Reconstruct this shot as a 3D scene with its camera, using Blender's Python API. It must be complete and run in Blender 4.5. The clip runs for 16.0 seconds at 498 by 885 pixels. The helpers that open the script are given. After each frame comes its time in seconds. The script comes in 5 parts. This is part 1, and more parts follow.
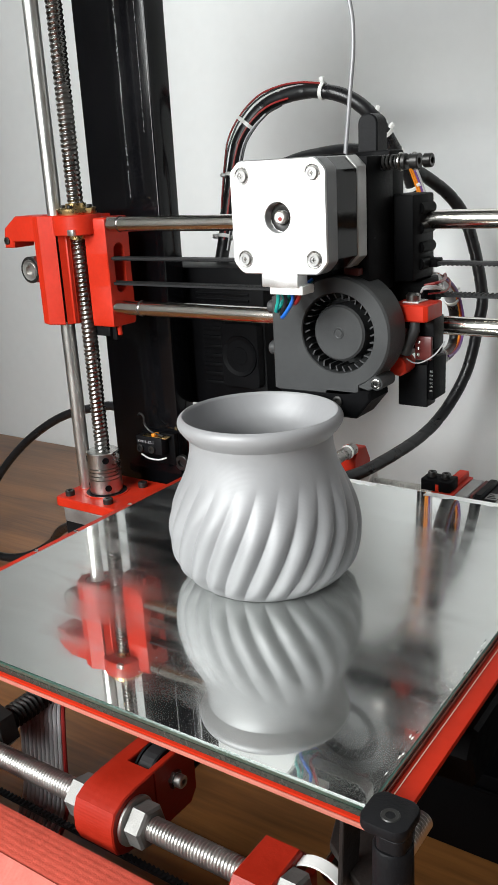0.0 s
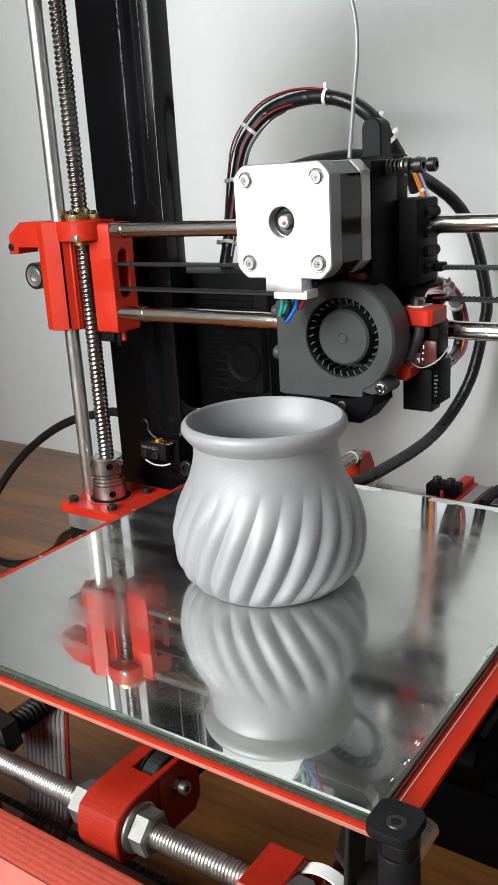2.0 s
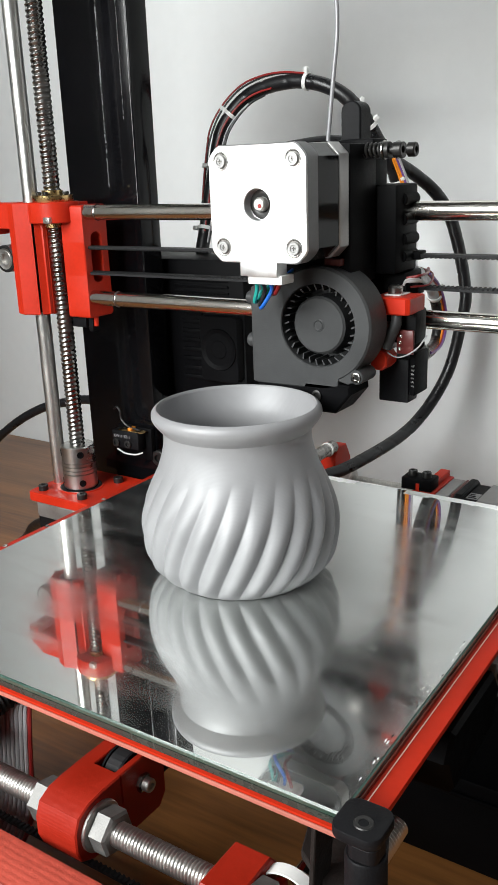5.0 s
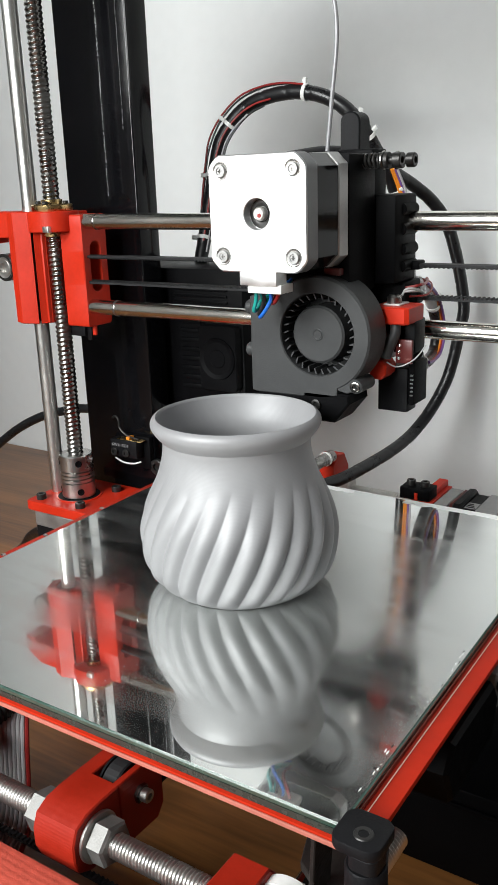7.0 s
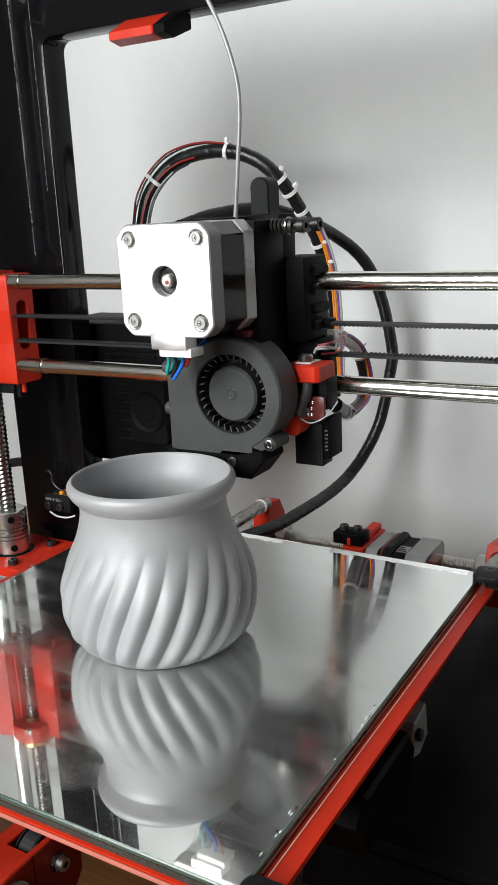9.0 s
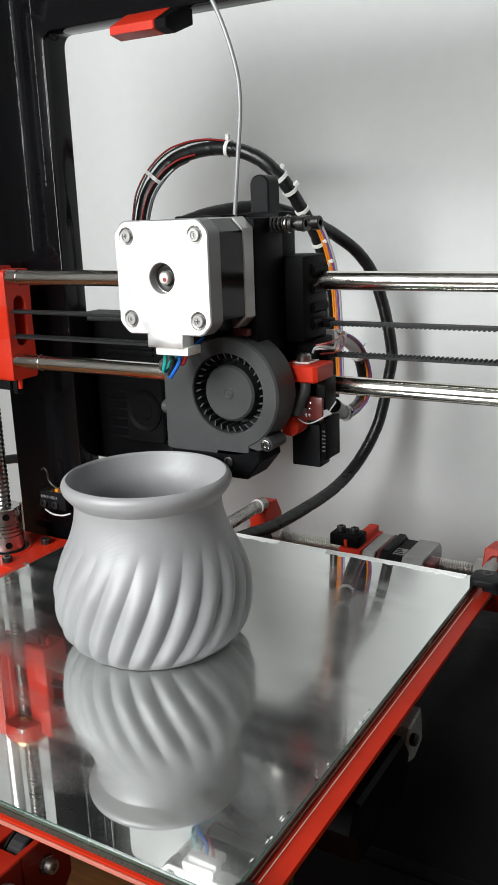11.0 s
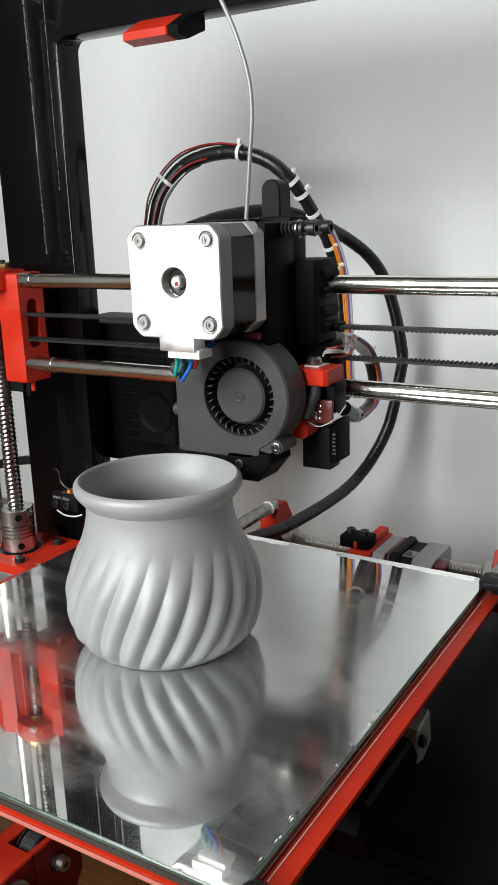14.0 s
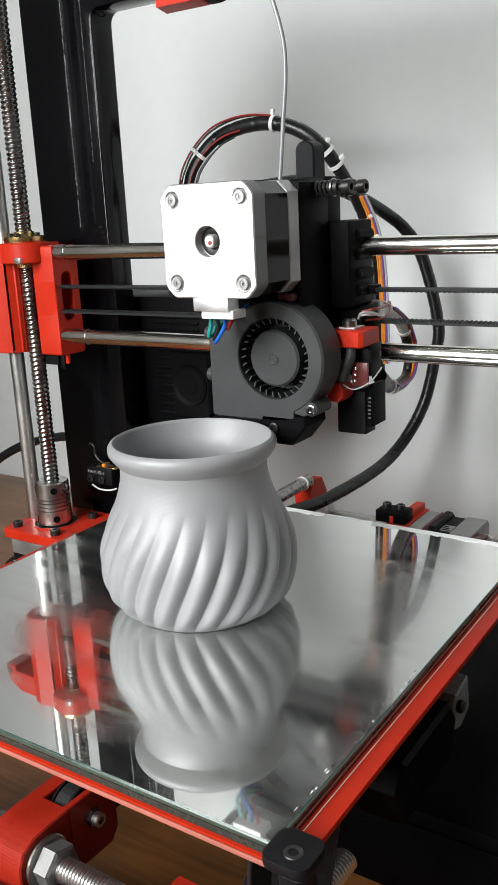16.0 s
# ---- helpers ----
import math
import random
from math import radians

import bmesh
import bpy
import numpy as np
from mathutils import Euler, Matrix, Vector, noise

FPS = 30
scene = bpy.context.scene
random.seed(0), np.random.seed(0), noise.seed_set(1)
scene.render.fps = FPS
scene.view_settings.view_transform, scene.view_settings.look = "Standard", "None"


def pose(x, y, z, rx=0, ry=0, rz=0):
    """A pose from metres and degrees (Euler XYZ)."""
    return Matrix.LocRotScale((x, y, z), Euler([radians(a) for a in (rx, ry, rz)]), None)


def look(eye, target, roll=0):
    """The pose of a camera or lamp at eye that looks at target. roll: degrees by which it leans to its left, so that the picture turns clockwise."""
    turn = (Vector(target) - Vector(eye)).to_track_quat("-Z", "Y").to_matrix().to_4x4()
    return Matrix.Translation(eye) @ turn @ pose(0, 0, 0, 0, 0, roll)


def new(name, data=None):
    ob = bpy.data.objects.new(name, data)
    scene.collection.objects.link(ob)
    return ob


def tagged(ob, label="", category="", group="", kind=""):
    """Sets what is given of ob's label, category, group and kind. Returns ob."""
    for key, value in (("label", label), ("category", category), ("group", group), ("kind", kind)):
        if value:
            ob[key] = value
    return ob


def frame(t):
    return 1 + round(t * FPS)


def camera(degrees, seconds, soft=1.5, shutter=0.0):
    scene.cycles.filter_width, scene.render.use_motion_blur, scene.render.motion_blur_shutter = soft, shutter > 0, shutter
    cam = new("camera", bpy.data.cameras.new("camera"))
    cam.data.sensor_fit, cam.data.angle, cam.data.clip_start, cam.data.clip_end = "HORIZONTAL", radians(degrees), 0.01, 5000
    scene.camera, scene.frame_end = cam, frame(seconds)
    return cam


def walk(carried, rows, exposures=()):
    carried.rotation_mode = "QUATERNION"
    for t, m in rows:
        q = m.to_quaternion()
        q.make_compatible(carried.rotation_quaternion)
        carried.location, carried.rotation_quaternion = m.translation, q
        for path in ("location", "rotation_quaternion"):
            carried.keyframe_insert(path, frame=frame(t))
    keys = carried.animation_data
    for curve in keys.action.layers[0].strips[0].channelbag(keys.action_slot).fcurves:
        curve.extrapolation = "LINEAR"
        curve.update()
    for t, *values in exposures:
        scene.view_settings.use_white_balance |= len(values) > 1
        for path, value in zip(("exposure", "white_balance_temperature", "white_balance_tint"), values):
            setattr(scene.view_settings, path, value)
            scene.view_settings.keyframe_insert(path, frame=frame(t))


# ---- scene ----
cam = camera(32.097, 16.0)
# seconds, eye in metres, pitch, roll and yaw in degrees
PATH = [
    (0.0, 0.18046, -0.28457, 0.16227, -17.569, 3.055, 34.040),
    (0.5, 0.18152, -0.28396, 0.16028, -17.183, 3.112, 33.970),
    (1.0, 0.18205, -0.28557, 0.16080, -17.220, 3.052, 34.149),
    (1.5, 0.17889, -0.28429, 0.16035, -17.248, 2.939, 34.494),
    (2.0, 0.18000, -0.28400, 0.16091, -17.061, 3.198, 34.287),
    (2.5, 0.17927, -0.28398, 0.16026, -17.064, 3.091, 34.297),
    (3.0, 0.17931, -0.28287, 0.16041, -17.152, 2.929, 34.261),
    (3.5, 0.17987, -0.28067, 0.16012, -17.215, 2.964, 33.694),
    (4.0, 0.17974, -0.27744, 0.15864, -17.416, 2.617, 33.122),
    (4.2, 0.17851, -0.27597, 0.15734, -17.811, 2.145, 33.147),
    (6.5, 0.17716, -0.27698, 0.15685, -17.023, 1.789, 33.158),
    (7.0, 0.17694, -0.27657, 0.15676, -16.990, 1.845, 33.016),
    (7.5, 0.17800, -0.27650, 0.15785, -16.854, 1.825, 33.034),
    (8.0, 0.17907, -0.27697, 0.15858, -16.714, 1.896, 33.093),
    (8.5, 0.18248, -0.27571, 0.16097, -16.137, 2.243, 32.675),
    (9.0, 0.19598, -0.26879, 0.16791, -14.950, 2.713, 30.381),
    (11.5, 0.19431, -0.26541, 0.16717, -15.021, 1.905, 30.482),
    (12.0, 0.19365, -0.26658, 0.16711, -15.049, 1.831, 30.384),
    (12.5, 0.19593, -0.26418, 0.16674, -15.124, 1.873, 30.500),
    (13.0, 0.19632, -0.26482, 0.16720, -14.908, 2.043, 30.483),
    (13.5, 0.19786, -0.26585, 0.16799, -14.712, 2.024, 30.777),
    (14.0, 0.19651, -0.26763, 0.16867, -14.903, 2.017, 31.234),
    (14.5, 0.18978, -0.27388, 0.16310, -15.503, 1.526, 32.516),
    (15.0, 0.18407, -0.27975, 0.15971, -15.689, 1.106, 33.551),
    (15.5, 0.18976, -0.26953, 0.15345, -16.122, 1.931, 33.650),
    (16.0, 0.19646, -0.26864, 0.15475, -15.053, 2.748, 33.390),
]
walk(cam, [(t, pose(x, y, z, 90 + pitch, roll, yaw)) for t, x, y, z, pitch, roll, yaw in PATH],
     exposures=[(0, 0.0), (4, -0.03), (8, -0.06), (9, -0.15), (13.5, -0.19), (16, -0.10)])

# ---- world and light ----
WALL_Y, TABLE_Z = 0.3215, -0.105
world = bpy.data.worlds.new("world")
scene.world = world
world.use_nodes = True
wn = world.node_tree.nodes
wsky = wn.new("ShaderNodeTexSky")
wsky.sky_type, wsky.sun_disc, wsky.sun_elevation, wsky.sun_rotation = "NISHITA", False, radians(35), radians(200)
world.node_tree.links.new(wsky.outputs[0], wn["Background"].inputs[0])
wn["Background"].inputs[1].default_value = 0.1


def area_lamp(name, eye, target, sx, sy, watts, colour):
    data = bpy.data.lights.new(name, "AREA")
    data.shape, data.size, data.size_y, data.energy, data.color = "RECTANGLE", sx, sy, watts, colour
    ob = new(name, data)
    ob.matrix_world = look(eye, target)
    return ob


# daylight that enters by the window in the wall behind the camera
WIN = (-0.97, 0.17, 0.22, 1.20)
area_lamp("window_light", (-0.40, -1.14, 0.71), (-0.40, 0, 0.71), 1.10, 0.94, 52.5, (0.968, 1.0, 0.988))


# ---- materials ----
def material(name, base, rough=0.5, metal=0.0, var=0.15, scale=60.0, bump=0.0, bump_scale=600.0, layers=0.0, pitch=0.0003,
             coat=0.0, spec=0.5, rough_var=0.1, fine=8.0, axis="Z"):
    """Principled surface with variation at two scales, fine grain relief and, for printed plastic, layer lines along z."""
    m = bpy.data.materials.new(name)
    m.use_nodes = True
    n, l = m.node_tree.nodes, m.node_tree.links
    b = n["Principled BSDF"]
    b.inputs["Metallic"].default_value = metal
    b.inputs["Specular IOR Level"].default_value = spec
    b.inputs["Coat Weight"].default_value = coat
    b.inputs["Coat Roughness"].default_value = 0.15
    co = n.new("ShaderNodeTexCoord")
    n1, n2 = n.new("ShaderNodeTexNoise"), n.new("ShaderNodeTexNoise")
    n1.inputs["Scale"].default_value, n1.inputs["Detail"].default_value = scale, 5
    n2.inputs["Scale"].default_value, n2.inputs["Detail"].default_value = scale * fine, 3
    for t in (n1, n2):
        l.new(co.outputs["Object"], t.inputs["Vector"])
    mix = n.new("ShaderNodeMath")
    mix.operation = "MULTIPLY_ADD"
    mix.inputs[1].default_value = 0.5
    l.new(n2.outputs[0], mix.inputs[0])
    l.new(n1.outputs[0], mix.inputs[2])
    ramp = n.new("ShaderNodeMapRange")
    ramp.inputs[1].default_value, ramp.inputs[2].default_value = 0.45, 1.05
    ramp.inputs[3].default_value, ramp.inputs[4].default_value = 1 - var, 1 + var
    l.new(mix.outputs[0], ramp.inputs[0])
    mul = n.new("ShaderNodeVectorMath")
    mul.operation = "SCALE"
    mul.inputs[0].default_value = base
    l.new(ramp.outputs[0], mul.inputs["Scale"])
    l.new(mul.outputs[0], b.inputs["Base Color"])
    rr = n.new("ShaderNodeMapRange")
    rr.inputs[1].default_value, rr.inputs[2].default_value = 0.45, 1.05
    rr.inputs[3].default_value, rr.inputs[4].default_value = max(rough - rough_var, 0.02), min(rough + rough_var, 1)
    l.new(mix.outputs[0], rr.inputs[0])
    l.new(rr.outputs[0], b.inputs["Roughness"])
    last = None
    if bump:
        nb = n.new("ShaderNodeTexNoise")
        nb.inputs["Scale"].default_value, nb.inputs["Detail"].default_value = bump_scale, 4
        l.new(co.outputs["Object"], nb.inputs["Vector"])
        bu = n.new("ShaderNodeBump")
        bu.inputs["Strength"].default_value, bu.inputs["Distance"].default_value = bump, 0.0006
        l.new(nb.outputs[0], bu.inputs["Height"])
        last = bu
    if layers:
        wv = n.new("ShaderNodeTexWave")
        wv.wave_type, wv.bands_direction = "BANDS", axis
        wv.inputs["Scale"].default_value = 1 / pitch / 20 * 2 * math.pi / 2
        wv.inputs["Distortion"].default_value, wv.inputs["Detail"].default_value = 0.6, 1
        l.new(co.outputs["Object"], wv.inputs["Vector"])
        bl = n.new("ShaderNodeBump")
        bl.inputs["Strength"].default_value, bl.inputs["Distance"].default_value = layers, 0.0001
        l.new(wv.outputs["Fac"], bl.inputs["Height"])
        if last:
            l.new(last.outputs[0], bl.inputs["Normal"])
        last = bl
    if last:
        l.new(last.outputs[0], b.inputs["Normal"])
    return m


RED = material("red_printed_plastic", (0.52, 0.024, 0.0075), 0.40, layers=0.04, pitch=0.00035, var=0.12, bump=0.06, spec=0.28)
RED_FLAT = material("red_lacquer_board", (0.43, 0.022, 0.007), 0.38, var=0.12, scale=30, bump=0.05, spec=0.12)
PINK = material("red_board_cut_edge", (0.42, 0.135, 0.10), 0.6, var=0.15)
# Darker, duller red for the belt idler and the front corner blocks.
RED_DULL = material("dull_dark_red_printed_plastic", (0.28, 0.014, 0.005), 0.46, layers=0.2, pitch=0.0005, var=0.14, scale=60, bump=0.12, spec=0.3)
RED_PANEL = material("pale_red_printed_cover", (0.42, 0.065, 0.042), 0.55, layers=0.7, pitch=0.0011, var=0.2, bump=0.25, bump_scale=1400, axis="Y", spec=0.25, scale=500)
BLACK_PAINT = material("gloss_black_paint", (0.004, 0.004, 0.0048), 0.12, var=0.3, scale=25, bump=0.03, bump_scale=120, spec=0.2, rough_var=0.05)
BLACK_PRINT = material("black_printed_plastic", (0.0035, 0.0035, 0.004), 0.5, layers=0.08, var=0.25, bump=0.05, spec=0.05)
BLACK_PLASTIC = material("moulded_black_plastic", (0.008, 0.008, 0.009), 0.42, var=0.2, bump=0.15, bump_scale=1500, spec=0.1)
FAN_GREY = material("dark_grey_fan_plastic", (0.042, 0.043, 0.044), 0.46, var=0.12, bump=0.12, bump_scale=2200, spec=0.3)
DARK_BOX = material("black_case_plastic", (0.003, 0.003, 0.0035), 0.45, var=0.2, scale=30, bump=0.1, spec=0.05)
RUBBER = material("black_wrap_plastic", (0.010, 0.010, 0.011), 0.33, var=0.2, scale=90, spec=0.4)
BELT = material("black_belt_rubber", (0.013, 0.013, 0.014), 0.6, var=0.25, spec=0.3)
CHROME = material("hard_chrome_rod", (0.72, 0.69, 0.64), 0.17, metal=1, var=0.06, scale=40, rough_var=0.05)
CHROME_DULL = material("worn_dull_chrome_rod", (0.74, 0.73, 0.70), 0.36, metal=1, var=0.06, scale=40, rough_var=0.06)
STEEL = material("zinc_steel", (0.56, 0.545, 0.52), 0.42, metal=1, var=0.06, scale=45, bump=0.03)
THREAD_DARK = material("greased_dark_screw", (0.24, 0.235, 0.225), 0.27, metal=1, var=0.15, scale=60)
NUT_ZINC = material("dull_zinc_nut", (0.25, 0.247, 0.238), 0.6, metal=0.85, var=0.2, scale=300, bump=0.2, bump_scale=1500)
STEEL_DARK = material("oiled_dark_steel", (0.33, 0.32, 0.305), 0.27, metal=1, var=0.12, scale=60)
BLACK_STEEL = material("black_oxide_screw", (0.035, 0.034, 0.033), 0.38, metal=0.6, var=0.3)
ALU = material("cast_aluminium_cap", (0.80, 0.80, 0.80), 0.40, metal=0.95, var=0.06, scale=200, bump=0.1, bump_scale=2500)
ALU_SIDE = material("dark_aluminium_side", (0.20, 0.20, 0.205), 0.5, metal=0.7, var=0.12, scale=200, bump=0.15, bump_scale=2500)
ALU_DULL = material("dull_aluminium", (0.38, 0.375, 0.37), 0.45, metal=0.8, var=0.15, scale=150, bump=0.12, bump_scale=1800)
COUPLER = material("turned_aluminium", (0.60, 0.59, 0.57), 0.3, metal=1, var=0.05, scale=30)
PANEL_PALE = material("pale_pink_printed_plastic", (0.52, 0.115, 0.085), 0.5, layers=0.5, pitch=0.0008, var=0.2, axis="X", scale=200)
BRASS = material("brass", (0.62, 0.44, 0.20), 0.28, metal=1, var=0.15, scale=150)
VASE = material("silk_silver_filament", (0.292, 0.291, 0.299), 0.46, metal=0.1, layers=0.08, pitch=0.00022, var=0.03, scale=40, rough_var=0.05, spec=0.5)
FILAMENT = material("grey_filament", (0.24, 0.24, 0.25), 0.35, metal=0.1, var=0.05)
NYLON = material("white_nylon", (0.75, 0.75, 0.73), 0.4, var=0.08)
GREY_PVC = material("grey_ribbon_insulation", (0.42, 0.41, 0.42), 0.45, var=0.1)
WHITE_PVC = material("white_wire_insulation", (0.7, 0.7, 0.7), 0.4)
WIRE_RED = material("red_wire_insulation", (0.26, 0.016, 0.014), 0.4)
WIRE_BLUE = material("blue_wire_insulation", (0.015, 0.13, 0.55), 0.4)
WIRE_TEAL = material("teal_wire_insulation", (0.01, 0.30, 0.26), 0.4)
WIRE_BLACK = material("black_wire_insulation", (0.015, 0.015, 0.016), 0.4)
WIRE_ORANGE = material("orange_wire_insulation", (0.75, 0.25, 0.02), 0.4)
WIRE_VIOLET = material("violet_wire_insulation", (0.16, 0.07, 0.25), 0.4)
GLASS_EDGE = material("green_glass_edge", (0.022, 0.060, 0.045), 0.2, var=0.3, scale=90, coat=0.3)
GLASS_DARK = material("dark_green_glass_edge", (0.018, 0.030, 0.025), 0.25, var=0.25, scale=60)
GLASS_FOOT = material("clear_glass_edge_over_red_board", (0.085, 0.010, 0.007), 0.18, var=0.25, scale=60, coat=0.3)
# White for the reflection drawn on the mirror's back edge and for its chips.
GLINT_CHIP = material("white_reflection_and_chips", (0.95, 0.96, 0.95), 0.5, var=0.06, scale=200, bump=0.4)
MARK = material("pale_print_ink", (0.72, 0.52, 0.40), 0.5, var=0.1)
# Unseen walls and ceiling, kept dark so that little light bounces back.
LOW_BOUNCE = material("low_bounce_wall_grey", (0.10, 0.10, 0.10), 0.85, var=0.05, scale=3)
WALL_PAINT = material("off_white_wall_paint", (0.76, 0.77, 0.77), 0.75, var=0.035, scale=3.5, bump=0.10, bump_scale=260, fine=30)
PLATE_BROWN = material("dark_brown_painted_steel", (0.014, 0.011, 0.010), 0.5, var=0.3, scale=200, bump=0.3, bump_scale=900, spec=0.2)
RED_PCB = material("red_translucent_board", (0.11, 0.016, 0.014), 0.35, var=0.2)
SOLDER = material("solder", (0.7, 0.7, 0.68), 0.25, metal=1)
FOIL = material("speckled_grey_metal", (0.32, 0.32, 0.31), 0.55, metal=0.5, var=0.45, scale=900, bump=0.6, bump_scale=1500)


def wood_material():
    m = bpy.data.materials.new("brown_wood_veneer")
    m.use_nodes = True
    n, l = m.node_tree.nodes, m.node_tree.links
    b = n["Principled BSDF"]
    co, mp = n.new("ShaderNodeTexCoord"), n.new("ShaderNodeMapping")
    mp.inputs["Scale"].default_value = (3, 40, 40)
    l.new(co.outputs["Object"], mp.inputs[0])
    g, f = n.new("ShaderNodeTexNoise"), n.new("ShaderNodeTexNoise")
    g.inputs["Scale"].default_value, g.inputs["Detail"].default_value, g.inputs["Distortion"].default_value = 1.2, 6, 0.6
    f.inputs["Scale"].default_value, f.inputs["Detail"].default_value = 9, 4
    for t in (g, f):
        l.new(mp.outputs[0], t.inputs["Vector"])
    add = n.new("ShaderNodeMath")
    add.operation = "MULTIPLY_ADD"
    add.inputs[1].default_value = 0.45
    l.new(f.outputs[0], add.inputs[0])
    l.new(g.outputs[0], add.inputs[2])
    r = n.new("ShaderNodeValToRGB")
    r.color_ramp.elements[0].position, r.color_ramp.elements[0].color = 0.5, (0.110, 0.042, 0.012, 1)
    r.color_ramp.elements[1].position, r.color_ramp.elements[1].color = 0.95, (0.34, 0.140, 0.040, 1)
    l.new(add.outputs[0], r.inputs[0])
    l.new(r.outputs[0], b.inputs["Base Color"])
    b.inputs["Roughness"].default_value = 0.34
    bu = n.new("ShaderNodeBump")
    bu.inputs["Strength"].default_value, bu.inputs["Distance"].default_value = 0.15, 0.0005
    l.new(f.outputs[0], bu.inputs["Height"])
    l.new(bu.outputs[0], b.inputs["Normal"])
    return m


def mirror_material():
    """Silvered glass: clear where it was wiped, with a dull greasy film over its middle and wiping streaks."""
    m = bpy.data.materials.new("silvered_mirror")
    m.use_nodes = True
    n, l = m.node_tree.nodes, m.node_tree.links

    def num(op, a, b=0.0):
        q = n.new("ShaderNodeMath")
        q.operation = op
        for k, v in enumerate((a, b)):
            if isinstance(v, (int, float)):
                q.inputs[k].default_value = v
            else:
                l.new(v, q.inputs[k])
        return q.outputs[0]

    def span(v, a, b, c=0.0, d=1.0, smooth=True):
        q = n.new("ShaderNodeMapRange")
        q.interpolation_type = "SMOOTHSTEP" if smooth else "LINEAR"
        for k, w in enumerate((a, b, c, d)):
            q.inputs[k + 1].default_value = w
        l.new(v, q.inputs[0])
        return q.outputs[0]

    def noise(scale, detail, stretch, turn, distort=0.0):
        mp, q = n.new("ShaderNodeMapping"), n.new("ShaderNodeTexNoise")
        mp.inputs["Rotation"].default_value = (0, 0, radians(turn))
        mp.inputs["Scale"].default_value = (1, stretch, 1)
        l.new(co.outputs["Object"], mp.inputs[0])
        l.new(mp.outputs[0], q.inputs["Vector"])
        q.inputs["Scale"].default_value, q.inputs["Detail"].default_value, q.inputs["Distortion"].default_value = scale, detail, distort
        return q.outputs[0]

    co, sep = n.new("ShaderNodeTexCoord"), n.new("ShaderNodeSeparateXYZ")
    l.new(co.outputs["Object"], sep.inputs[0])
    x, y = sep.outputs[0], sep.outputs[1]
    cloud, wipe, fine, cross = noise(26, 5, 1, 0, 0.8), noise(14, 5, 7, 38, 0.3), noise(40, 6, 22, 36), noise(36, 5, 18, -24)
    # the film: everywhere but the back strip, the front strip and the side by the lead screw
    wobble = num("MULTIPLY", num("SUBTRACT", cloud, 0.5), 0.07)
    film = num("MULTIPLY", span(num("ADD", x, wobble), -0.050, 0.012), span(num("ADD", y, wobble), 0.074, 0.046))
    film = num("MULTIPLY", film, span(num("ADD", y, wobble), -0.098, -0.062))
    film = num("MULTIPLY", film, span(wipe, 0.25, 0.60, 0.82, 1.0))
    patch = num("MULTIPLY", span(cloud, 0.36, 0.52, 0.60, 1.0), span(wipe, 0.40, 0.54, 0.45, 1.0))
    patch = num("MULTIPLY", patch, span(num("ADD", y, wobble), -0.112, -0.080, 0.25, 1.0))
    patch = num("MULTIPLY", patch, span(num("ADD", y, wobble), 0.095, 0.060, 0.15, 1.0))
    streak = num("MULTIPLY", num("MAXIMUM", span(fine, 0.58, 0.76), span(cross, 0.60, 0.78)), 0.45)
    haze = num("MAXIMUM", num("MULTIPLY", film, 0.90), num("MULTIPLY", num("MAXIMUM", patch, streak), 0.95))
    clear, dull, grease, mix, cover = n["Principled BSDF"], n.new("ShaderNodeBsdfPrincipled"), n.new("ShaderNodeBsdfDiffuse"), n.new("ShaderNodeMixShader"), n.new("ShaderNodeMixShader")
    clear.inputs["Metallic"].default_value = dull.inputs["Metallic"].default_value = 1.0
    clear.inputs["Base Color"].default_value = (0.815, 0.832, 0.815, 1)
    dull.inputs["Base Color"].default_value = (0.795, 0.812, 0.795, 1)
    l.new(span(cloud, 0.35, 0.75, 0.012, 0.035, False), clear.inputs["Roughness"])
    l.new(span(wipe, 0.3, 0.7, 0.11, 0.19, False), dull.inputs["Roughness"])
    grease.inputs["Color"].default_value = (0.62, 0.63, 0.62, 1)
    l.new(haze, mix.inputs[0])
    l.new(clear.outputs[0], mix.inputs[1])
    l.new(dull.outputs[0], mix.inputs[2])
    l.new(num("MULTIPLY", haze, 0.04), cover.inputs[0])
    l.new(mix.outputs[0], cover.inputs[1])
    l.new(grease.outputs[0], cover.inputs[2])
    l.new(cover.outputs[0], n["Material Output"].inputs["Surface"])
    return m


WOOD = wood_material()
MIRROR = mirror_material()


# ---- mesh helpers ----
def part(name, bm, mat, parent=None, label="", smooth=True, at=None):
    """Links a bmesh as one mesh object, under a thing or a part where one is given."""
    me = bpy.data.meshes.new(name)
    bmesh.ops.recalc_face_normals(bm, faces=bm.faces)
    if smooth:
        for f in bm.faces:
            f.smooth = True
        for e in bm.edges:
            if len(e.link_faces) == 2 and e.calc_face_angle(0) > 0.6:
                e.smooth = False
    bm.to_mesh(me)
    bm.free()
    me.materials.append(mat)
    ob = new(name, me)
    if parent:
        ob.parent = parent
    if at is not None:
        ob.matrix_basis = at
    if label:
        ob["label"] = label
    return ob


def again(ob, m, parent=None):
    """One more object on the same mesh, at the pose m."""
    o = new(ob.name.split(".")[0], ob.data)
    o.parent = parent or ob.parent
    o.matrix_basis = m
    return o


def thing(name, label, category, group="", kind="", at=(0, 0, 0)):
    ob = new(name)
    ob.location = at
    ob.empty_display_size = 0.01
    return tagged(ob, label, category, group, kind)


def mesh(name, bm, mat, label, category, group="", kind="", smooth=True):
    return tagged(part(name, bm, mat, smooth=smooth), label, category, group, kind)


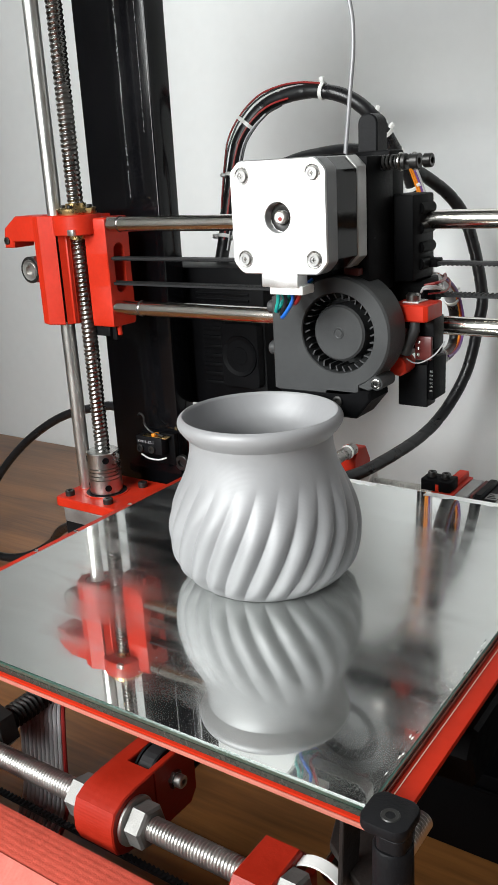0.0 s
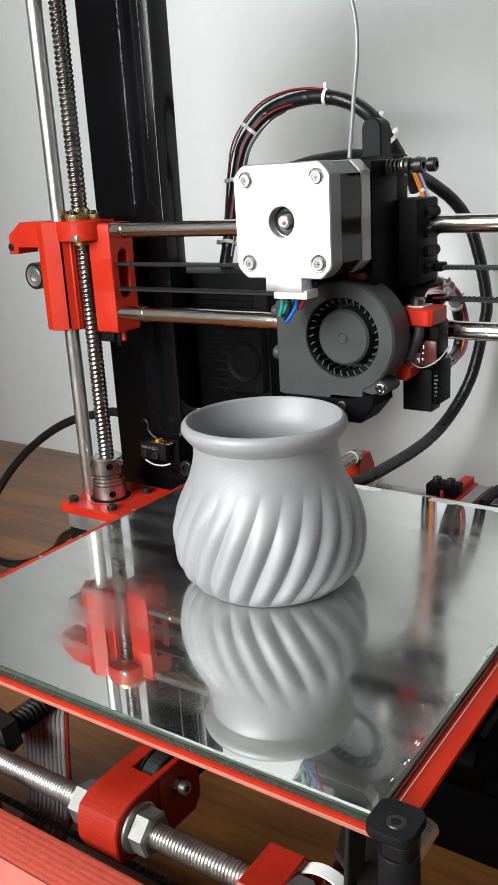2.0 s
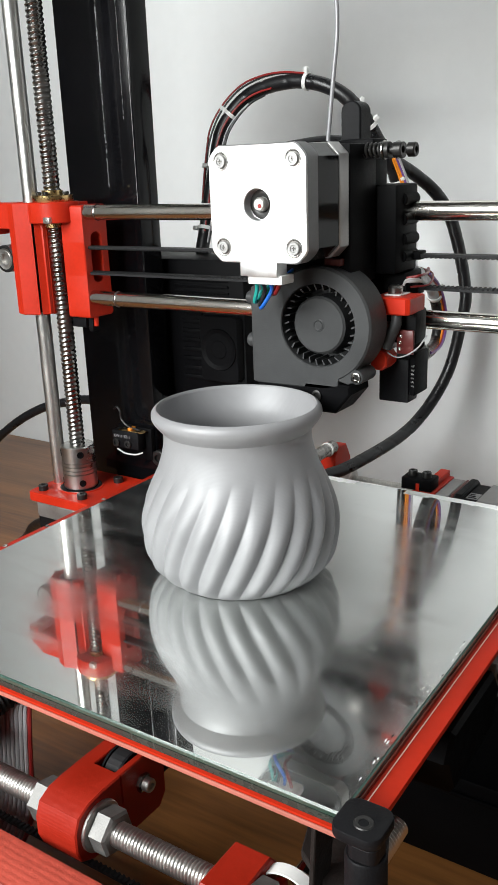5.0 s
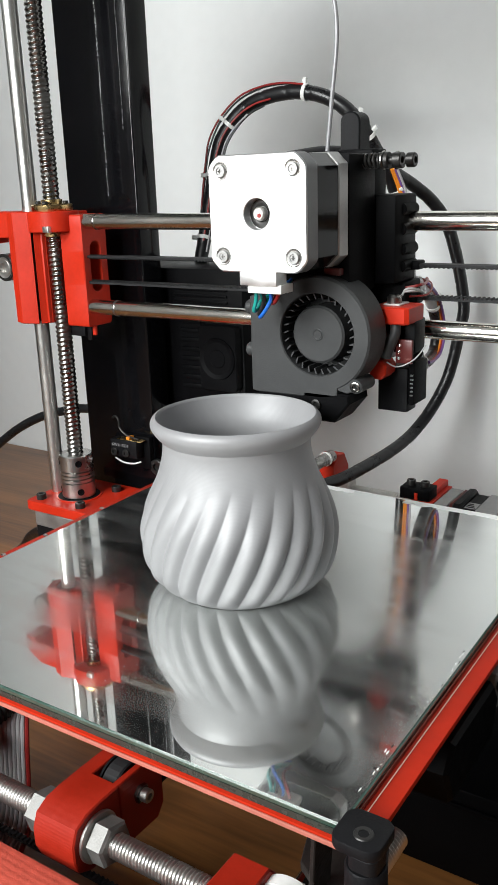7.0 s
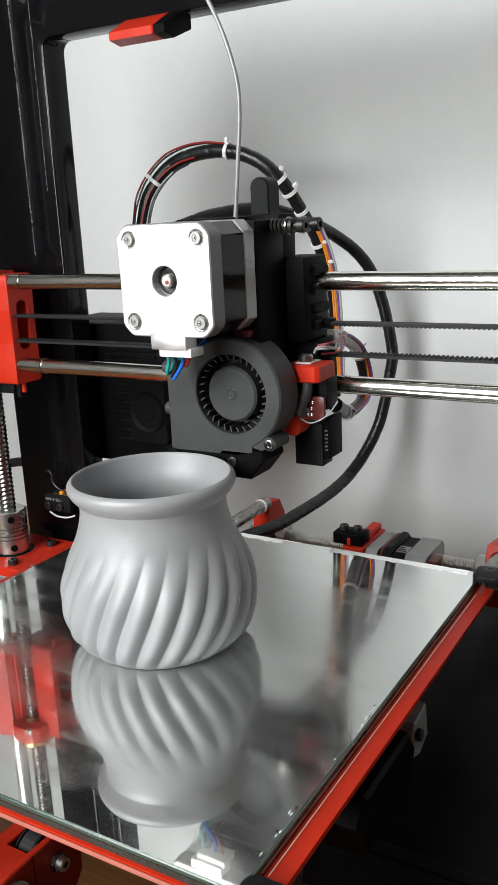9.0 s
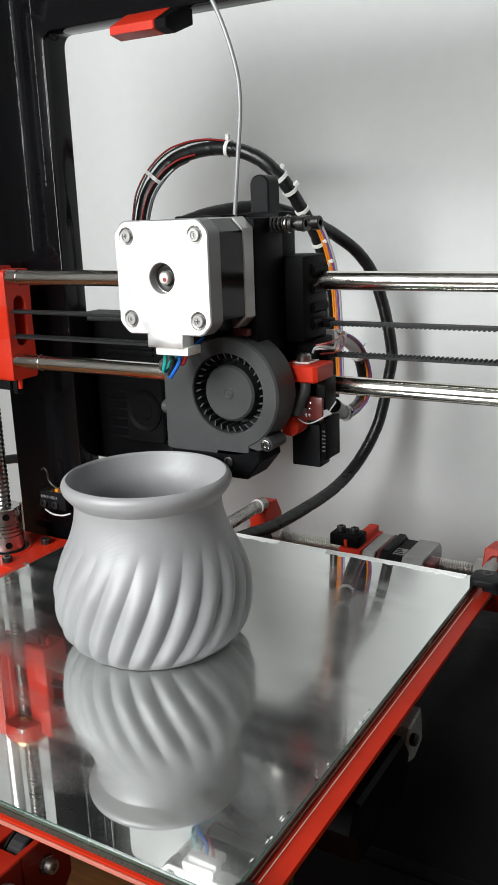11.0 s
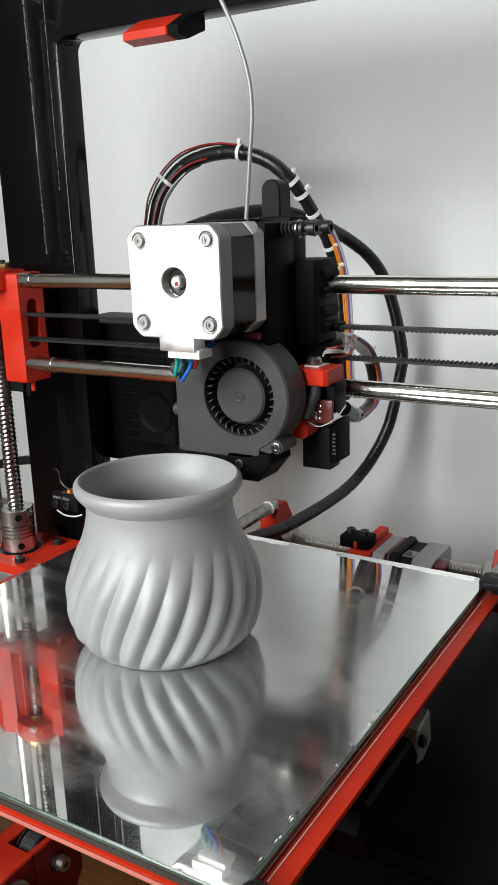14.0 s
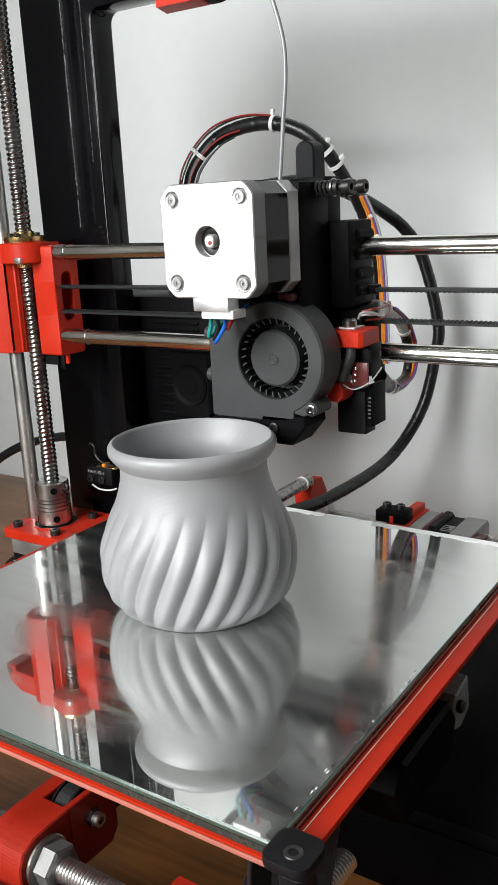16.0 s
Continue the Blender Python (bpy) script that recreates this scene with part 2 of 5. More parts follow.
def join(bm, other):
    me = bpy.data.meshes.new("tmp")
    other.to_mesh(me)
    other.free()
    bm.from_mesh(me)
    bpy.data.meshes.remove(me)
    return bm


def box(lo, hi, bevel=0.0, seg=2, bm=None):
    b = bmesh.new()
    c = [(a + d) / 2 for a, d in zip(lo, hi)]
    bmesh.ops.create_cube(b, size=1, matrix=Matrix.Translation(c) @ Matrix.Diagonal([d - a for a, d in zip(lo, hi)] + [1]))
    if bevel:
        bmesh.ops.bevel(b, geom=b.edges[:], offset=bevel, segments=seg, profile=0.5, affect="EDGES")
    return join(bm, b) if bm else b


def prism(outline, axis, lo, hi, bevel=0.0, seg=1, bm=None):
    """A plate with the given outline, extruded along the axis from lo to hi. The outline lies in the other two axes, in order."""
    b = bmesh.new()

    def at(p, h):
        q = list(p)
        q.insert("xyz".index(axis), h)
        return q
    f0 = b.faces.new([b.verts.new(at(p, lo)) for p in outline])
    g = bmesh.ops.extrude_face_region(b, geom=[f0])
    for v in g["geom"]:
        if isinstance(v, bmesh.types.BMVert):
            v.co["xyz".index(axis)] = hi
    if bevel:
        k = "xyz".index(axis)
        es = [e for e in b.edges if abs(e.verts[0].co[k] - e.verts[1].co[k]) < 1e-7]
        bmesh.ops.bevel(b, geom=es, offset=bevel, segments=seg, profile=0.5, affect="EDGES")
    return join(bm, b) if bm else b


def ring_pts(r, n, cx=0.0, cy=0.0, a0=0.0, a1=2 * math.pi, closed=True):
    k = n if closed else n - 1
    return [(cx + r * math.cos(a0 + (a1 - a0) * i / k), cy + r * math.sin(a0 + (a1 - a0) * i / k)) for i in range(n)]


def rounded(x0, y0, x1, y1, r, n=6):
    """The outline of a rectangle with round corners."""
    out = []
    for cx, cy, a in ((x1 - r, y1 - r, 0), (x0 + r, y1 - r, 90), (x0 + r, y0 + r, 180), (x1 - r, y0 + r, 270)):
        out += [(cx + r * math.cos(radians(a + 90 * i / n)), cy + r * math.sin(radians(a + 90 * i / n))) for i in range(n + 1)]
    return out


def smooth_path(pts, step):
    """Catmull-Rom through the points, resampled at even steps."""
    p = [Vector(q) for q in pts]
    p = [2 * p[0] - p[1]] + p + [2 * p[-1] - p[-2]]
    out = []
    for i in range(1, len(p) - 2):
        for k in range(24):
            t = k / 24
            a, b, c, d = p[i - 1], p[i], p[i + 1], p[i + 2]
            out.append(0.5 * (2 * b + (c - a) * t + (2 * a - 5 * b + 4 * c - d) * t * t + (3 * b - a - 3 * c + d) * t ** 3))
    out.append(p[-2])
    even, left = [out[0]], step
    for a, b in zip(out, out[1:]):
        length = (b - a).length
        while length >= left and length > 0:
            a = a + (b - a) * (left / length)
            even.append(a)
            length = (b - a).length
            left = step
        left -= length
    if (even[-1] - out[-1]).length > step * 0.3:
        even.append(out[-1])
    return even


def sweep(path, radius, seg=12, bm=None, caps=True):
    """A tube along the points. radius: metres, or a function of the way along and the angle in turns."""
    b = bm or bmesh.new()
    rings, side, way = [], None, 0.0
    for i, p in enumerate(path):
        d = (path[min(i + 1, len(path) - 1)] - path[max(i - 1, 0)]).normalized()
        if side is None:
            side = d.orthogonal().normalized()
        side = (side - d * side.dot(d)).normalized()
        up = d.cross(side)
        if i:
            way += (p - path[i - 1]).length
        ring = []
        for k in range(seg):
            a = 2 * math.pi * k / seg
            r = radius(way, k / seg) if callable(radius) else radius
            ring.append(b.verts.new(p + (side * math.cos(a) + up * math.sin(a)) * r))
        rings.append(ring)
    for r0, r1 in zip(rings, rings[1:]):
        for k in range(seg):
            b.faces.new((r0[k], r0[(k + 1) % seg], r1[(k + 1) % seg], r1[k]))
    if caps:
        b.faces.new(rings[0][::-1])
        b.faces.new(rings[-1])
    return b


def line(a, b, step):
    a, b = Vector(a), Vector(b)
    n = max(1, round((b - a).length / step))
    return [a.lerp(b, i / n) for i in range(n + 1)]


def cyl(a, b, r, seg=24, bevel=0.0, bm=None):
    a, b = Vector(a), Vector(b)
    if bevel:
        d = (b - a).normalized() * bevel
        path, rr = [a, a + d, b - d, b], [r - bevel, r, r, r - bevel]
    else:
        path, rr = [a, b], [r, r]
    out = bm or bmesh.new()
    d = (b - a).normalized()
    side = d.orthogonal().normalized()
    up = d.cross(side)
    rings = [[out.verts.new(p + (side * math.cos(2 * math.pi * k / seg) + up * math.sin(2 * math.pi * k / seg)) * q) for k in range(seg)] for p, q in zip(path, rr)]
    for r0, r1 in zip(rings, rings[1:]):
        for k in range(seg):
            out.faces.new((r0[k], r0[(k + 1) % seg], r1[(k + 1) % seg], r1[k]))
    out.faces.new(rings[0][::-1])
    out.faces.new(rings[-1])
    return out


def lathe(profile, seg, a, axis, bm=None):
    """Turns (radius, way along) pairs round the axis that starts at a. Ends with radius 0 close."""
    out = bm or bmesh.new()
    a, d = Vector(a), Vector(axis).normalized()
    side = d.orthogonal().normalized()
    up = d.cross(side)
    rings = []
    for r, h in profile:
        if r < 1e-7:
            rings.append([out.verts.new(a + d * h)])
        else:
            rings.append([out.verts.new(a + d * h + (side * math.cos(2 * math.pi * k / seg) + up * math.sin(2 * math.pi * k / seg)) * r) for k in range(seg)])
    for r0, r1 in zip(rings, rings[1:]):
        for k in range(seg):
            j = (k + 1) % seg
            q = [r0[k % len(r0)], r0[j % len(r0)], r1[j % len(r1)], r1[k % len(r1)]]
            q = list(dict.fromkeys(q))
            if len(q) > 2:
                out.faces.new(q)
    return out


def threaded(a, b, r, pitch, depth, seg=18, per=5, starts=1):
    """A rod with a cut helical thread of one or more starts."""
    def rad(way, turn):
        f = (way / pitch - turn * starts) % 1
        return r - depth * (1 - min(1.0, 2.2 * abs(f - 0.5)))
    return sweep(line(a, b, pitch / per), rad, seg)


def hexagon(a, b, r, bevel=0.0006):
    """A hexagonal nut body with turned corners."""
    a, b = Vector(a), Vector(b)
    h = (b - a).length
    return lathe([(0, 0), (r * 0.86, 0), (r, bevel * 1.2), (r, h - bevel * 1.2), (r * 0.86, h), (0, h)], 6, a, b - a)


def socket_screw(a, axis, r, h, parent, name="screw", mat=None, label=""):
    """A cap screw head whose hexagon socket is sunk into its end."""
    m = bmesh.new()
    s = r * 0.5
    lathe([(0, 0), (r, 0), (r, h * 0.88), (r * 0.9, h), (s, h), (s * 0.98, h * 0.45), (0, h * 0.42)], 24, a, axis, m)
    return part(name, m, mat or BLACK_STEEL, parent, label)


def wire(pts, r, mat, parent, name="wire", label=""):
    return part(name, sweep(smooth_path(pts, 0.0015), r, 8), mat, parent, label)


# ---- setting ----
def wall_with_window(name, x0, x1, z0, z1, y0, y1, win):
    a, b, c, d = win
    m = box((x0, y0, z0), (a, y1, z1))
    box((b, y0, z0), (x1, y1, z1), bm=m)
    box((a, y0, z0), (b, y1, c), bm=m)
    box((a, y0, d), (b, y1, z1), bm=m)
    return mesh(name, m, LOW_BOUNCE, "plain unseen wall with a window opening, darkened to cut bounced light", "wall", kind="structure", smooth=False)


mesh("wall_north", box((-1.9, WALL_Y, -0.85), (1.6, WALL_Y + 0.1, 1.7)), WALL_PAINT, "off-white painted wall behind the table", "wall", kind="structure")
mesh("wall_west", box((-2.0, -1.3, -0.85), (-1.9, WALL_Y + 0.1, 1.7)), LOW_BOUNCE, "plain unseen side wall, darkened to cut bounced light", "wall", kind="structure")
mesh("wall_east", box((1.6, -1.3, -0.85), (1.7, WALL_Y + 0.1, 1.7)), LOW_BOUNCE, "plain unseen side wall, darkened to cut bounced light", "wall", kind="structure")
# Added out of view: it dims the window light on the back wall's left.
mesh("light_blocker_wall", box((-1.9, -0.50, -0.85), (-0.350, -0.42, 1.7)), WALL_PAINT, "unseen wall end added to keep window light off the back wall's left", "wall", kind="structure")
wall_with_window("wall_south", -2.0, 1.7, -0.85, 1.7, -1.3, -1.2, WIN)
mesh("ceiling", box((-2.0, -1.3, 1.7), (1.7, WALL_Y + 0.1, 1.8)), LOW_BOUNCE, "plain unseen ceiling, darkened to cut bounced light", "ceiling", kind="structure")
mesh("floor", box((-2.0, -1.3, -0.95), (1.7, WALL_Y + 0.1, -0.85)), WOOD, "brown wooden floor", "floor", kind="structure")

table = thing("table", "brown wood-veneer table against the off-white wall", "table", at=(0, 0, TABLE_Z))
part("tabletop", box((-1.25, -0.40, -0.03), (0.95, WALL_Y - 0.002, 0), 0.002), WOOD, table)
leg = part("leg", box((-0.03, -0.03, -0.745), (0.03, 0.03, -0.03), 0.002), WOOD, table, at=pose(-1.2, -0.34, 0))
for lx, ly in ((0.9, -0.36), (-1.2, 0.25), (0.9, 0.25)):
    again(leg, pose(lx, ly, 0))

# ---- printer frame ----
FY0, FY1, FXI, FXO, FZ = 0.1035, 0.1205, -0.1432, -0.1955, 0.2605
FR = 0.006
outline = [(FXO, TABLE_Z), (FXO, 0.325), (0.172, 0.325), (0.172, TABLE_Z), (0.126, TABLE_Z), (0.126, FZ - FR)]
outline += [(0.126 - FR + FR * math.cos(radians(a)), FZ - FR + FR * math.sin(radians(a))) for a in range(15, 91, 15)]
outline += [(FXI + FR - FR * math.sin(radians(a)), FZ - FR + FR * math.cos(radians(a))) for a in range(0, 76, 15)]
outline += [(FXI, FZ - FR), (FXI, TABLE_Z)]
frame_thing = thing("printer_frame", "gloss black painted thick board frame, scuffed, standing on the table", "printer frame")
part("portal", prism(outline, "y", FY0, FY1, 0.0011, 2), BLACK_PAINT, frame_thing)


def scuff_glint(x, z0, z1, width, seed):
    """A line of pale flecks: the highlight on scratched paint, put into the colour."""
    r = random.Random(seed)
    m = bmesh.new()
    z = z0
    while z < z1:
        h = r.uniform(0.0002, 0.0011)
        w = width * r.uniform(0.12, 1.0) ** 1.6
        cx = x + r.uniform(-0.4, 0.4) * width
        pts = [(cx + w * math.cos(a) * r.uniform(0.5, 1), z + h * math.sin(a) * r.uniform(0.6, 1)) for a in [i * math.pi / 3 for i in range(6)]]
        prism(pts, "y", FY0 - 0.00012, FY0 + 0.0002, bm=m)
        z += h * r.uniform(0.6, 2.2)
    return m


# Pale grey for highlights drawn on the frame's scratched paint and edge.
SCUFF_GLINT = material("scuff_and_highlight_grey", (0.30, 0.30, 0.31), 0.5, var=0.4, scale=900)
part("scuff_glint", scuff_glint(-0.1643, 0.150, 0.30, 0.0007, 1), SCUFF_GLINT, frame_thing, "pale flecked highlight on a scratched line in the black paint", smooth=False)
part("scuff_glint", scuff_glint(-0.1500, 0.185, 0.30, 0.0003, 2), SCUFF_GLINT, frame_thing, "faint flecked highlight on a scratched line in the black paint", smooth=False)
# The highlight on the upright's front edge, drawn as a thin pale bar.
part("edge_highlight", box((FXI - 0.00125, FY0 - 0.00008, 0.135), (FXI - 0.00100, FY0 + 0.0002, 0.249)), SCUFF_GLINT, frame_thing, "thin pale bar drawn for the highlight on the front edge", smooth=False)

hook = thing("cable_clip", "red printed clip with a black end under the frame's top bar", "clip")
clip_side = [(0.0850, 0.2492), (0.0850, 0.2528), (0.0985, FZ - 0.0004), (0.1075, FZ - 0.0004), (0.1075, 0.2530), (0.0930, 0.2476)]
part("body", prism(clip_side, "x", -0.0845, -0.0585, 0.0006), RED, hook)
part("end", prism(clip_side, "x", -0.0584, -0.0515, 0.0006), BLACK_PRINT, hook, "black end block")

# ---- z axis, at the frame's left upright ----
ZX, ZLX, ZY = -0.1928, -0.1758, 0.0707
mount = thing("z_motor_mount", "red printed motor mount plate with black cap screws", "motor mount")
PZ = -0.020
part("plate", prism(rounded(-0.1985, 0.0488, -0.1250, 0.0965, 0.003), "z", PZ - 0.0058, PZ, 0.0006), RED, mount)
part("bore_rim", lathe([(0.0124, PZ), (0.0136, PZ), (0.0136, PZ + 0.0005), (0.0124, PZ + 0.0005), (0.0124, PZ)], 36, (ZLX, ZY, 0), (0, 0, 1)), RED, mount)
# Black disc in place of the bore's shade; the plate is not cut.
part("bore", lathe([(0, PZ + 0.0002), (0.0125, PZ + 0.0002), (0.0125, PZ + 0.0003), (0, PZ + 0.0003)], 36, (ZLX, ZY, 0), (0, 0, 1)), BLACK_PLASTIC, mount, "flat black disc on the plate for the shade in the bore")
for sx, sy in ((-1, -1), (1, -1), (1, 1), (-1, 1)):
    socket_screw((ZLX + 0.0155 * sx, ZY + 0.0155 * sy, PZ), (0, 0, 1), 0.0029, 0.0032, mount)
zmotor = thing("stepper_motor", "stepper motor with aluminium caps under the red mount plate", "motor")
Z0 = PZ - 0.0058
part("top_cap", prism([(ZLX + a, ZY + b) for a, b in ((-.0212, -.016), (-.016, -.0212), (.016, -.0212), (.0212, -.016), (.0212, .016), (.016, .0212), (-.016, .0212), (-.0212, .016))], "z", Z0 - 0.009, Z0 - 0.0002, 0.0005), ALU_DULL, zmotor)
part("core", prism([(ZLX + a, ZY + b) for a, b in ((-.0208, -.016), (-.016, -.0208), (.016, -.0208), (.0208, -.016), (.0208, .016), (.016, .0208), (-.016, .0208), (-.0208, .016))], "z", Z0 - 0.032, Z0 - 0.009), BLACK_PLASTIC, zmotor)
part("base_cap", prism([(ZLX + a, ZY + b) for a, b in ((-.0212, -.016), (-.016, -.0212), (.016, -.0212), (.0212, -.016), (.0212, .016), (.016, .0212), (-.016, .0212), (-.0212, .016))], "z", TABLE_Z + 0.0005, Z0 - 0.032, 0.0005), ALU_DULL, zmotor)

rod = thing("smooth_rod", "polished chrome vertical guide rod", "rod", "printer guide rods")
part("shaft", cyl((ZX, ZY, PZ - 0.003), (ZX, ZY, 0.34), 0.0042, 32, 0.0005), CHROME_DULL, rod)
lead = thing("lead_screw", "steel trapezoidal lead screw standing in a coupler", "lead screw")
part("thread", threaded((ZLX, ZY, -0.004), (ZLX, ZY, 0.335), 0.0046, 0.0026, 0.0007, 24, 9), THREAD_DARK, lead)
coup = thing("shaft_coupler", "slotted aluminium shaft coupler with set screws", "coupler")
cz, cr = -0.0195, 0.0098
m = lathe([(0.0035, cz), (cr - .0005, cz), (cr, cz + .0006), (cr, cz + .0088), (cr - .0018, cz + .0089), (cr - .0018, cz + .0094), (cr, cz + .0095), (cr, cz + .0112), (cr - .0018, cz + .0113), (cr - .0018, cz + .0118),
           (cr, cz + .0119), (cr, cz + .0135), (cr - .0018, cz + .0136), (cr - .0018, cz + .0141), (cr, cz + .0142), (cr, cz + .0156), (cr - .0018, cz + .0157), (cr - .0018, cz + .0162), (cr, cz + .0163), (cr, cz + .0252), (cr - .0006, cz + .0258), (0.0042, cz + .0258), (0.0042, cz + .02)], 48, (ZLX, ZY, 0), (0, 0, 1))
part("sleeve", m, COUPLER, coup)
d = Vector((0.78, -0.62, 0))
for h in (0.0042, 0.0215):
    for rot in (0, 95):
        w = Matrix.Rotation(radians(-rot), 3, "Z") @ d
        part("set_screw", lathe([(0, 0.0001), (0.0016, 0.0001), (0.0018, 0.0002), (0.0020, 0.0001), (0.0020, -0.0006)], 20, Vector((ZLX, ZY, cz + h)) + w * (cr + 0.0001), w), BLACK_PRINT, coup)
part("motor_shaft", cyl((ZLX, ZY, PZ), (ZLX, ZY, cz + .004), 0.0025, 16), STEEL, coup)

# ---- red carrier at the left end of the x axis ----
RY, RZU, RZL = 0.0736, 0.1374, 0.0924
XF = -0.1545
end = thing("x_axis_end", "red printed carrier for the guide rods on the lead screw", "printer part")
def ray_pt(a, r):
    return (ZX + r * math.cos(radians(a)), ZY + r * math.sin(radians(a)))


c_shape = [ray_pt(a, q) for a, q in ((-43, 0.0122), (-12, 0.0128), (30, 0.0122), (80, 0.0122), (140, 0.0125), (190, 0.0125), (228, 0.0130), (262, 0.0124), (311, 0.0122))]
c_shape += [ray_pt(a, 0.0078) for a in [310] + list(range(290, -30, -20)) + [-42]]
part("bearing_housing", prism(c_shape, "z", 0.0828, 0.1432, 0.0004), RED, end)
part("bearing", lathe([(0.0042, 0.0836), (0.0074, 0.0836), (0.0074, 0.1424), (0.0042, 0.1424)], 28, (ZX, ZY, 0), (0, 0, 1)), BLACK_STEEL, end, "dark linear bearing in the slot")
part("web", box((-0.1866, 0.0770, 0.0834), (-0.1650, 0.0860, 0.1428), 0.0005), RED, end)
part("screw_wall", box((-0.1868, 0.0655, 0.0830), (-0.1806, 0.0802, 0.1320), 0.0008), RED, end)
part("nut_collar", prism(rounded(ZLX - 0.0130, ZY - 0.0130, ZLX + 0.0132, 0.0840, 0.0115), "z", 0.1325, 0.1432, 0.0005), RED, end)


def convex_reach(pts, cy, cz, a):
    """How far a convex outline lies from (cy, cz) in the direction a."""
    best = 1.0
    for (y0, z0), (y1, z1) in zip(pts, pts[1:] + pts[:1]):
        ey, ez = y1 - y0, z1 - z0
        den = math.cos(a) * ez - math.sin(a) * ey
        if abs(den) > 1e-12:
            t = ((y0 - cy) * ez - (z0 - cz) * ey) / den
            if t > 0:
                best = min(best, t)
    return best


def slotted_block(x0, x1, rect, slot, depth):
    """A block whose end face at x1 has a long round-ended pocket."""
    (y0, z0, y1, z1), m = rect, bmesh.new()
    sl = rounded(*slot, (slot[2] - slot[0]) / 2 - 1e-5, 8)
    cy, cz = (slot[0] + slot[2]) / 2, (slot[1] + slot[3]) / 2
    outer = rounded(y0, z0, y1, z1, 0.0014, 3)
    ang = sorted([2 * math.pi * k / 72 for k in range(72)] + [math.atan2(z - cz, y - cy) % (2 * math.pi) for y, z in outer])
    rows = []
    for kind, x, off in (("i", x1 - depth, 0), ("i", x1 - 0.0004, 0), ("i", x1, 0.0004), ("o", x1, -0.0006), ("o", x1 - 0.0006, 0), ("o", x0, 0)):
        row = []
        for a in ang:
            r = convex_reach(sl if kind == "i" else outer, cy, cz, a) + off
            row.append(m.verts.new((x, cy + r * math.cos(a), cz + r * math.sin(a))))
        rows.append(row)
    n = len(ang)
    for r0, r1 in zip(rows, rows[1:]):
        for k in range(n):
            m.faces.new((r0[k], r0[(k + 1) % n], r1[(k + 1) % n], r1[k]))
    m.faces.new(rows[0])
    m.faces.new(rows[-1])
    return m


part("rod_block", slotted_block(-0.1700, XF, (0.0690, 0.0815, 0.0880, 0.1412), (0.0745, 0.1000, 0.0828, 0.1270), 0.0125), RED, end)
nut = part("lead_nut", lathe([(0.0047, 0.1432), (0.0108, 0.1432), (0.0110, 0.1436), (0.0110, 0.1464), (0.0106, 0.1468), (0.0056, 0.1468), (0.0056, 0.1492), (0.0047, 0.1492)], 40, (ZLX, ZY, 0), (0, 0, 1)), BRASS, end, "brass flanged nut")
for a in (20, 110, 200, 290):
    c = Vector((ZLX + 0.008 * math.cos(radians(a)), ZY + 0.008 * math.sin(radians(a)), 0.1468))
    part("nut_screw", cyl(c, c + Vector((0, 0, 0.0016)), 0.0015, 12, 0.0003), BLACK_STEEL, nut)
part("nut_tail", lathe([(0.0047, 0.1300), (0.0058, 0.1300), (0.0058, 0.1325)], 32, (ZLX, ZY, 0), (0, 0, 1)), BRASS, end, "brass nut end")
part("square_nut", box((ZLX + 0.004, ZY - 0.0128, 0.1325), (ZLX + 0.0085, ZY - 0.0098, 0.1358), 0.0004), STEEL, end, "bright square nut")
arm = part("idler_arm", prism([(-0.2305, 0.1255), (-0.2290, 0.1365), (-0.2190, 0.1432), (-0.2030, 0.1432), (-0.2030, 0.1290), (-0.2220, 0.1290), (-0.2225, 0.1255)], "y", 0.0640, 0.0800, 0.0006), RED, end)
socket_screw((-0.2275, 0.0642, 0.1295), (0, -1, 0), 0.0021, 0.0010, arm)
part("endstop_peg", cyl((-0.1565, 0.0755, 0.0822), (-0.1565, 0.0755, 0.0762), 0.0013, 12, 0.0003), RED, end, "small red peg")
stop = thing("endstop_switch", "small black limit switch under the red carrier", "switch", at=(-0.0105, 0.0125, -0.0010))
part("body", box((-0.1620, 0.0600, 0.0765), (-0.1510, 0.0680, 0.0824), 0.0005), BLACK_PLASTIC, stop)
part("lever", box((-0.1500, 0.0610, 0.0745), (-0.1470, 0.0660, 0.0822), 0.0003), BLACK_PLASTIC, stop)
pulley = thing("idler_pulley", "steel ball bearing idler behind a metal plate", "bearing", at=(-0.0035, 0.0060, 0.0004))
PC = Vector((-0.2240, 0.0720, 0.1105))
part("outer_ring", lathe([(0.0062, 0.0), (0.0074, 0.0), (0.0079, 0.0005), (0.0079, 0.0075), (0.0062, 0.0075)], 36, PC, (0, 1, 0)), BLACK_STEEL, pulley)
part("seal", lathe([(0.0047, 0.0004), (0.0063, 0.0002), (0.0063, 0.003), (0.0047, 0.003)], 36, PC, (0, 1, 0)), STEEL, pulley)
part("inner_ring", lathe([(0.0, 0.002), (0.0030, 0.002), (0.0030, -0.0002), (0.0047, -0.0002), (0.0047, 0.004)], 36, PC, (0, 1, 0)), STEEL, pulley)
part("bracket", box((-0.2215, 0.0800, 0.0935), (-0.2020, 0.0815, 0.1300), 0.0004), ALU_DULL, pulley, "bare metal plate")
part("shield", box((-0.2205, 0.0725, 0.1030), (-0.2030, 0.0800, 0.1190), 0.0015), RED_PCB, pulley, "dark red spacer")
part("rivet", cyl((-0.2185, 0.0802, 0.0985), (-0.2185, 0.0790, 0.0985), 0.0016, 16, 0.0004), STEEL, pulley)

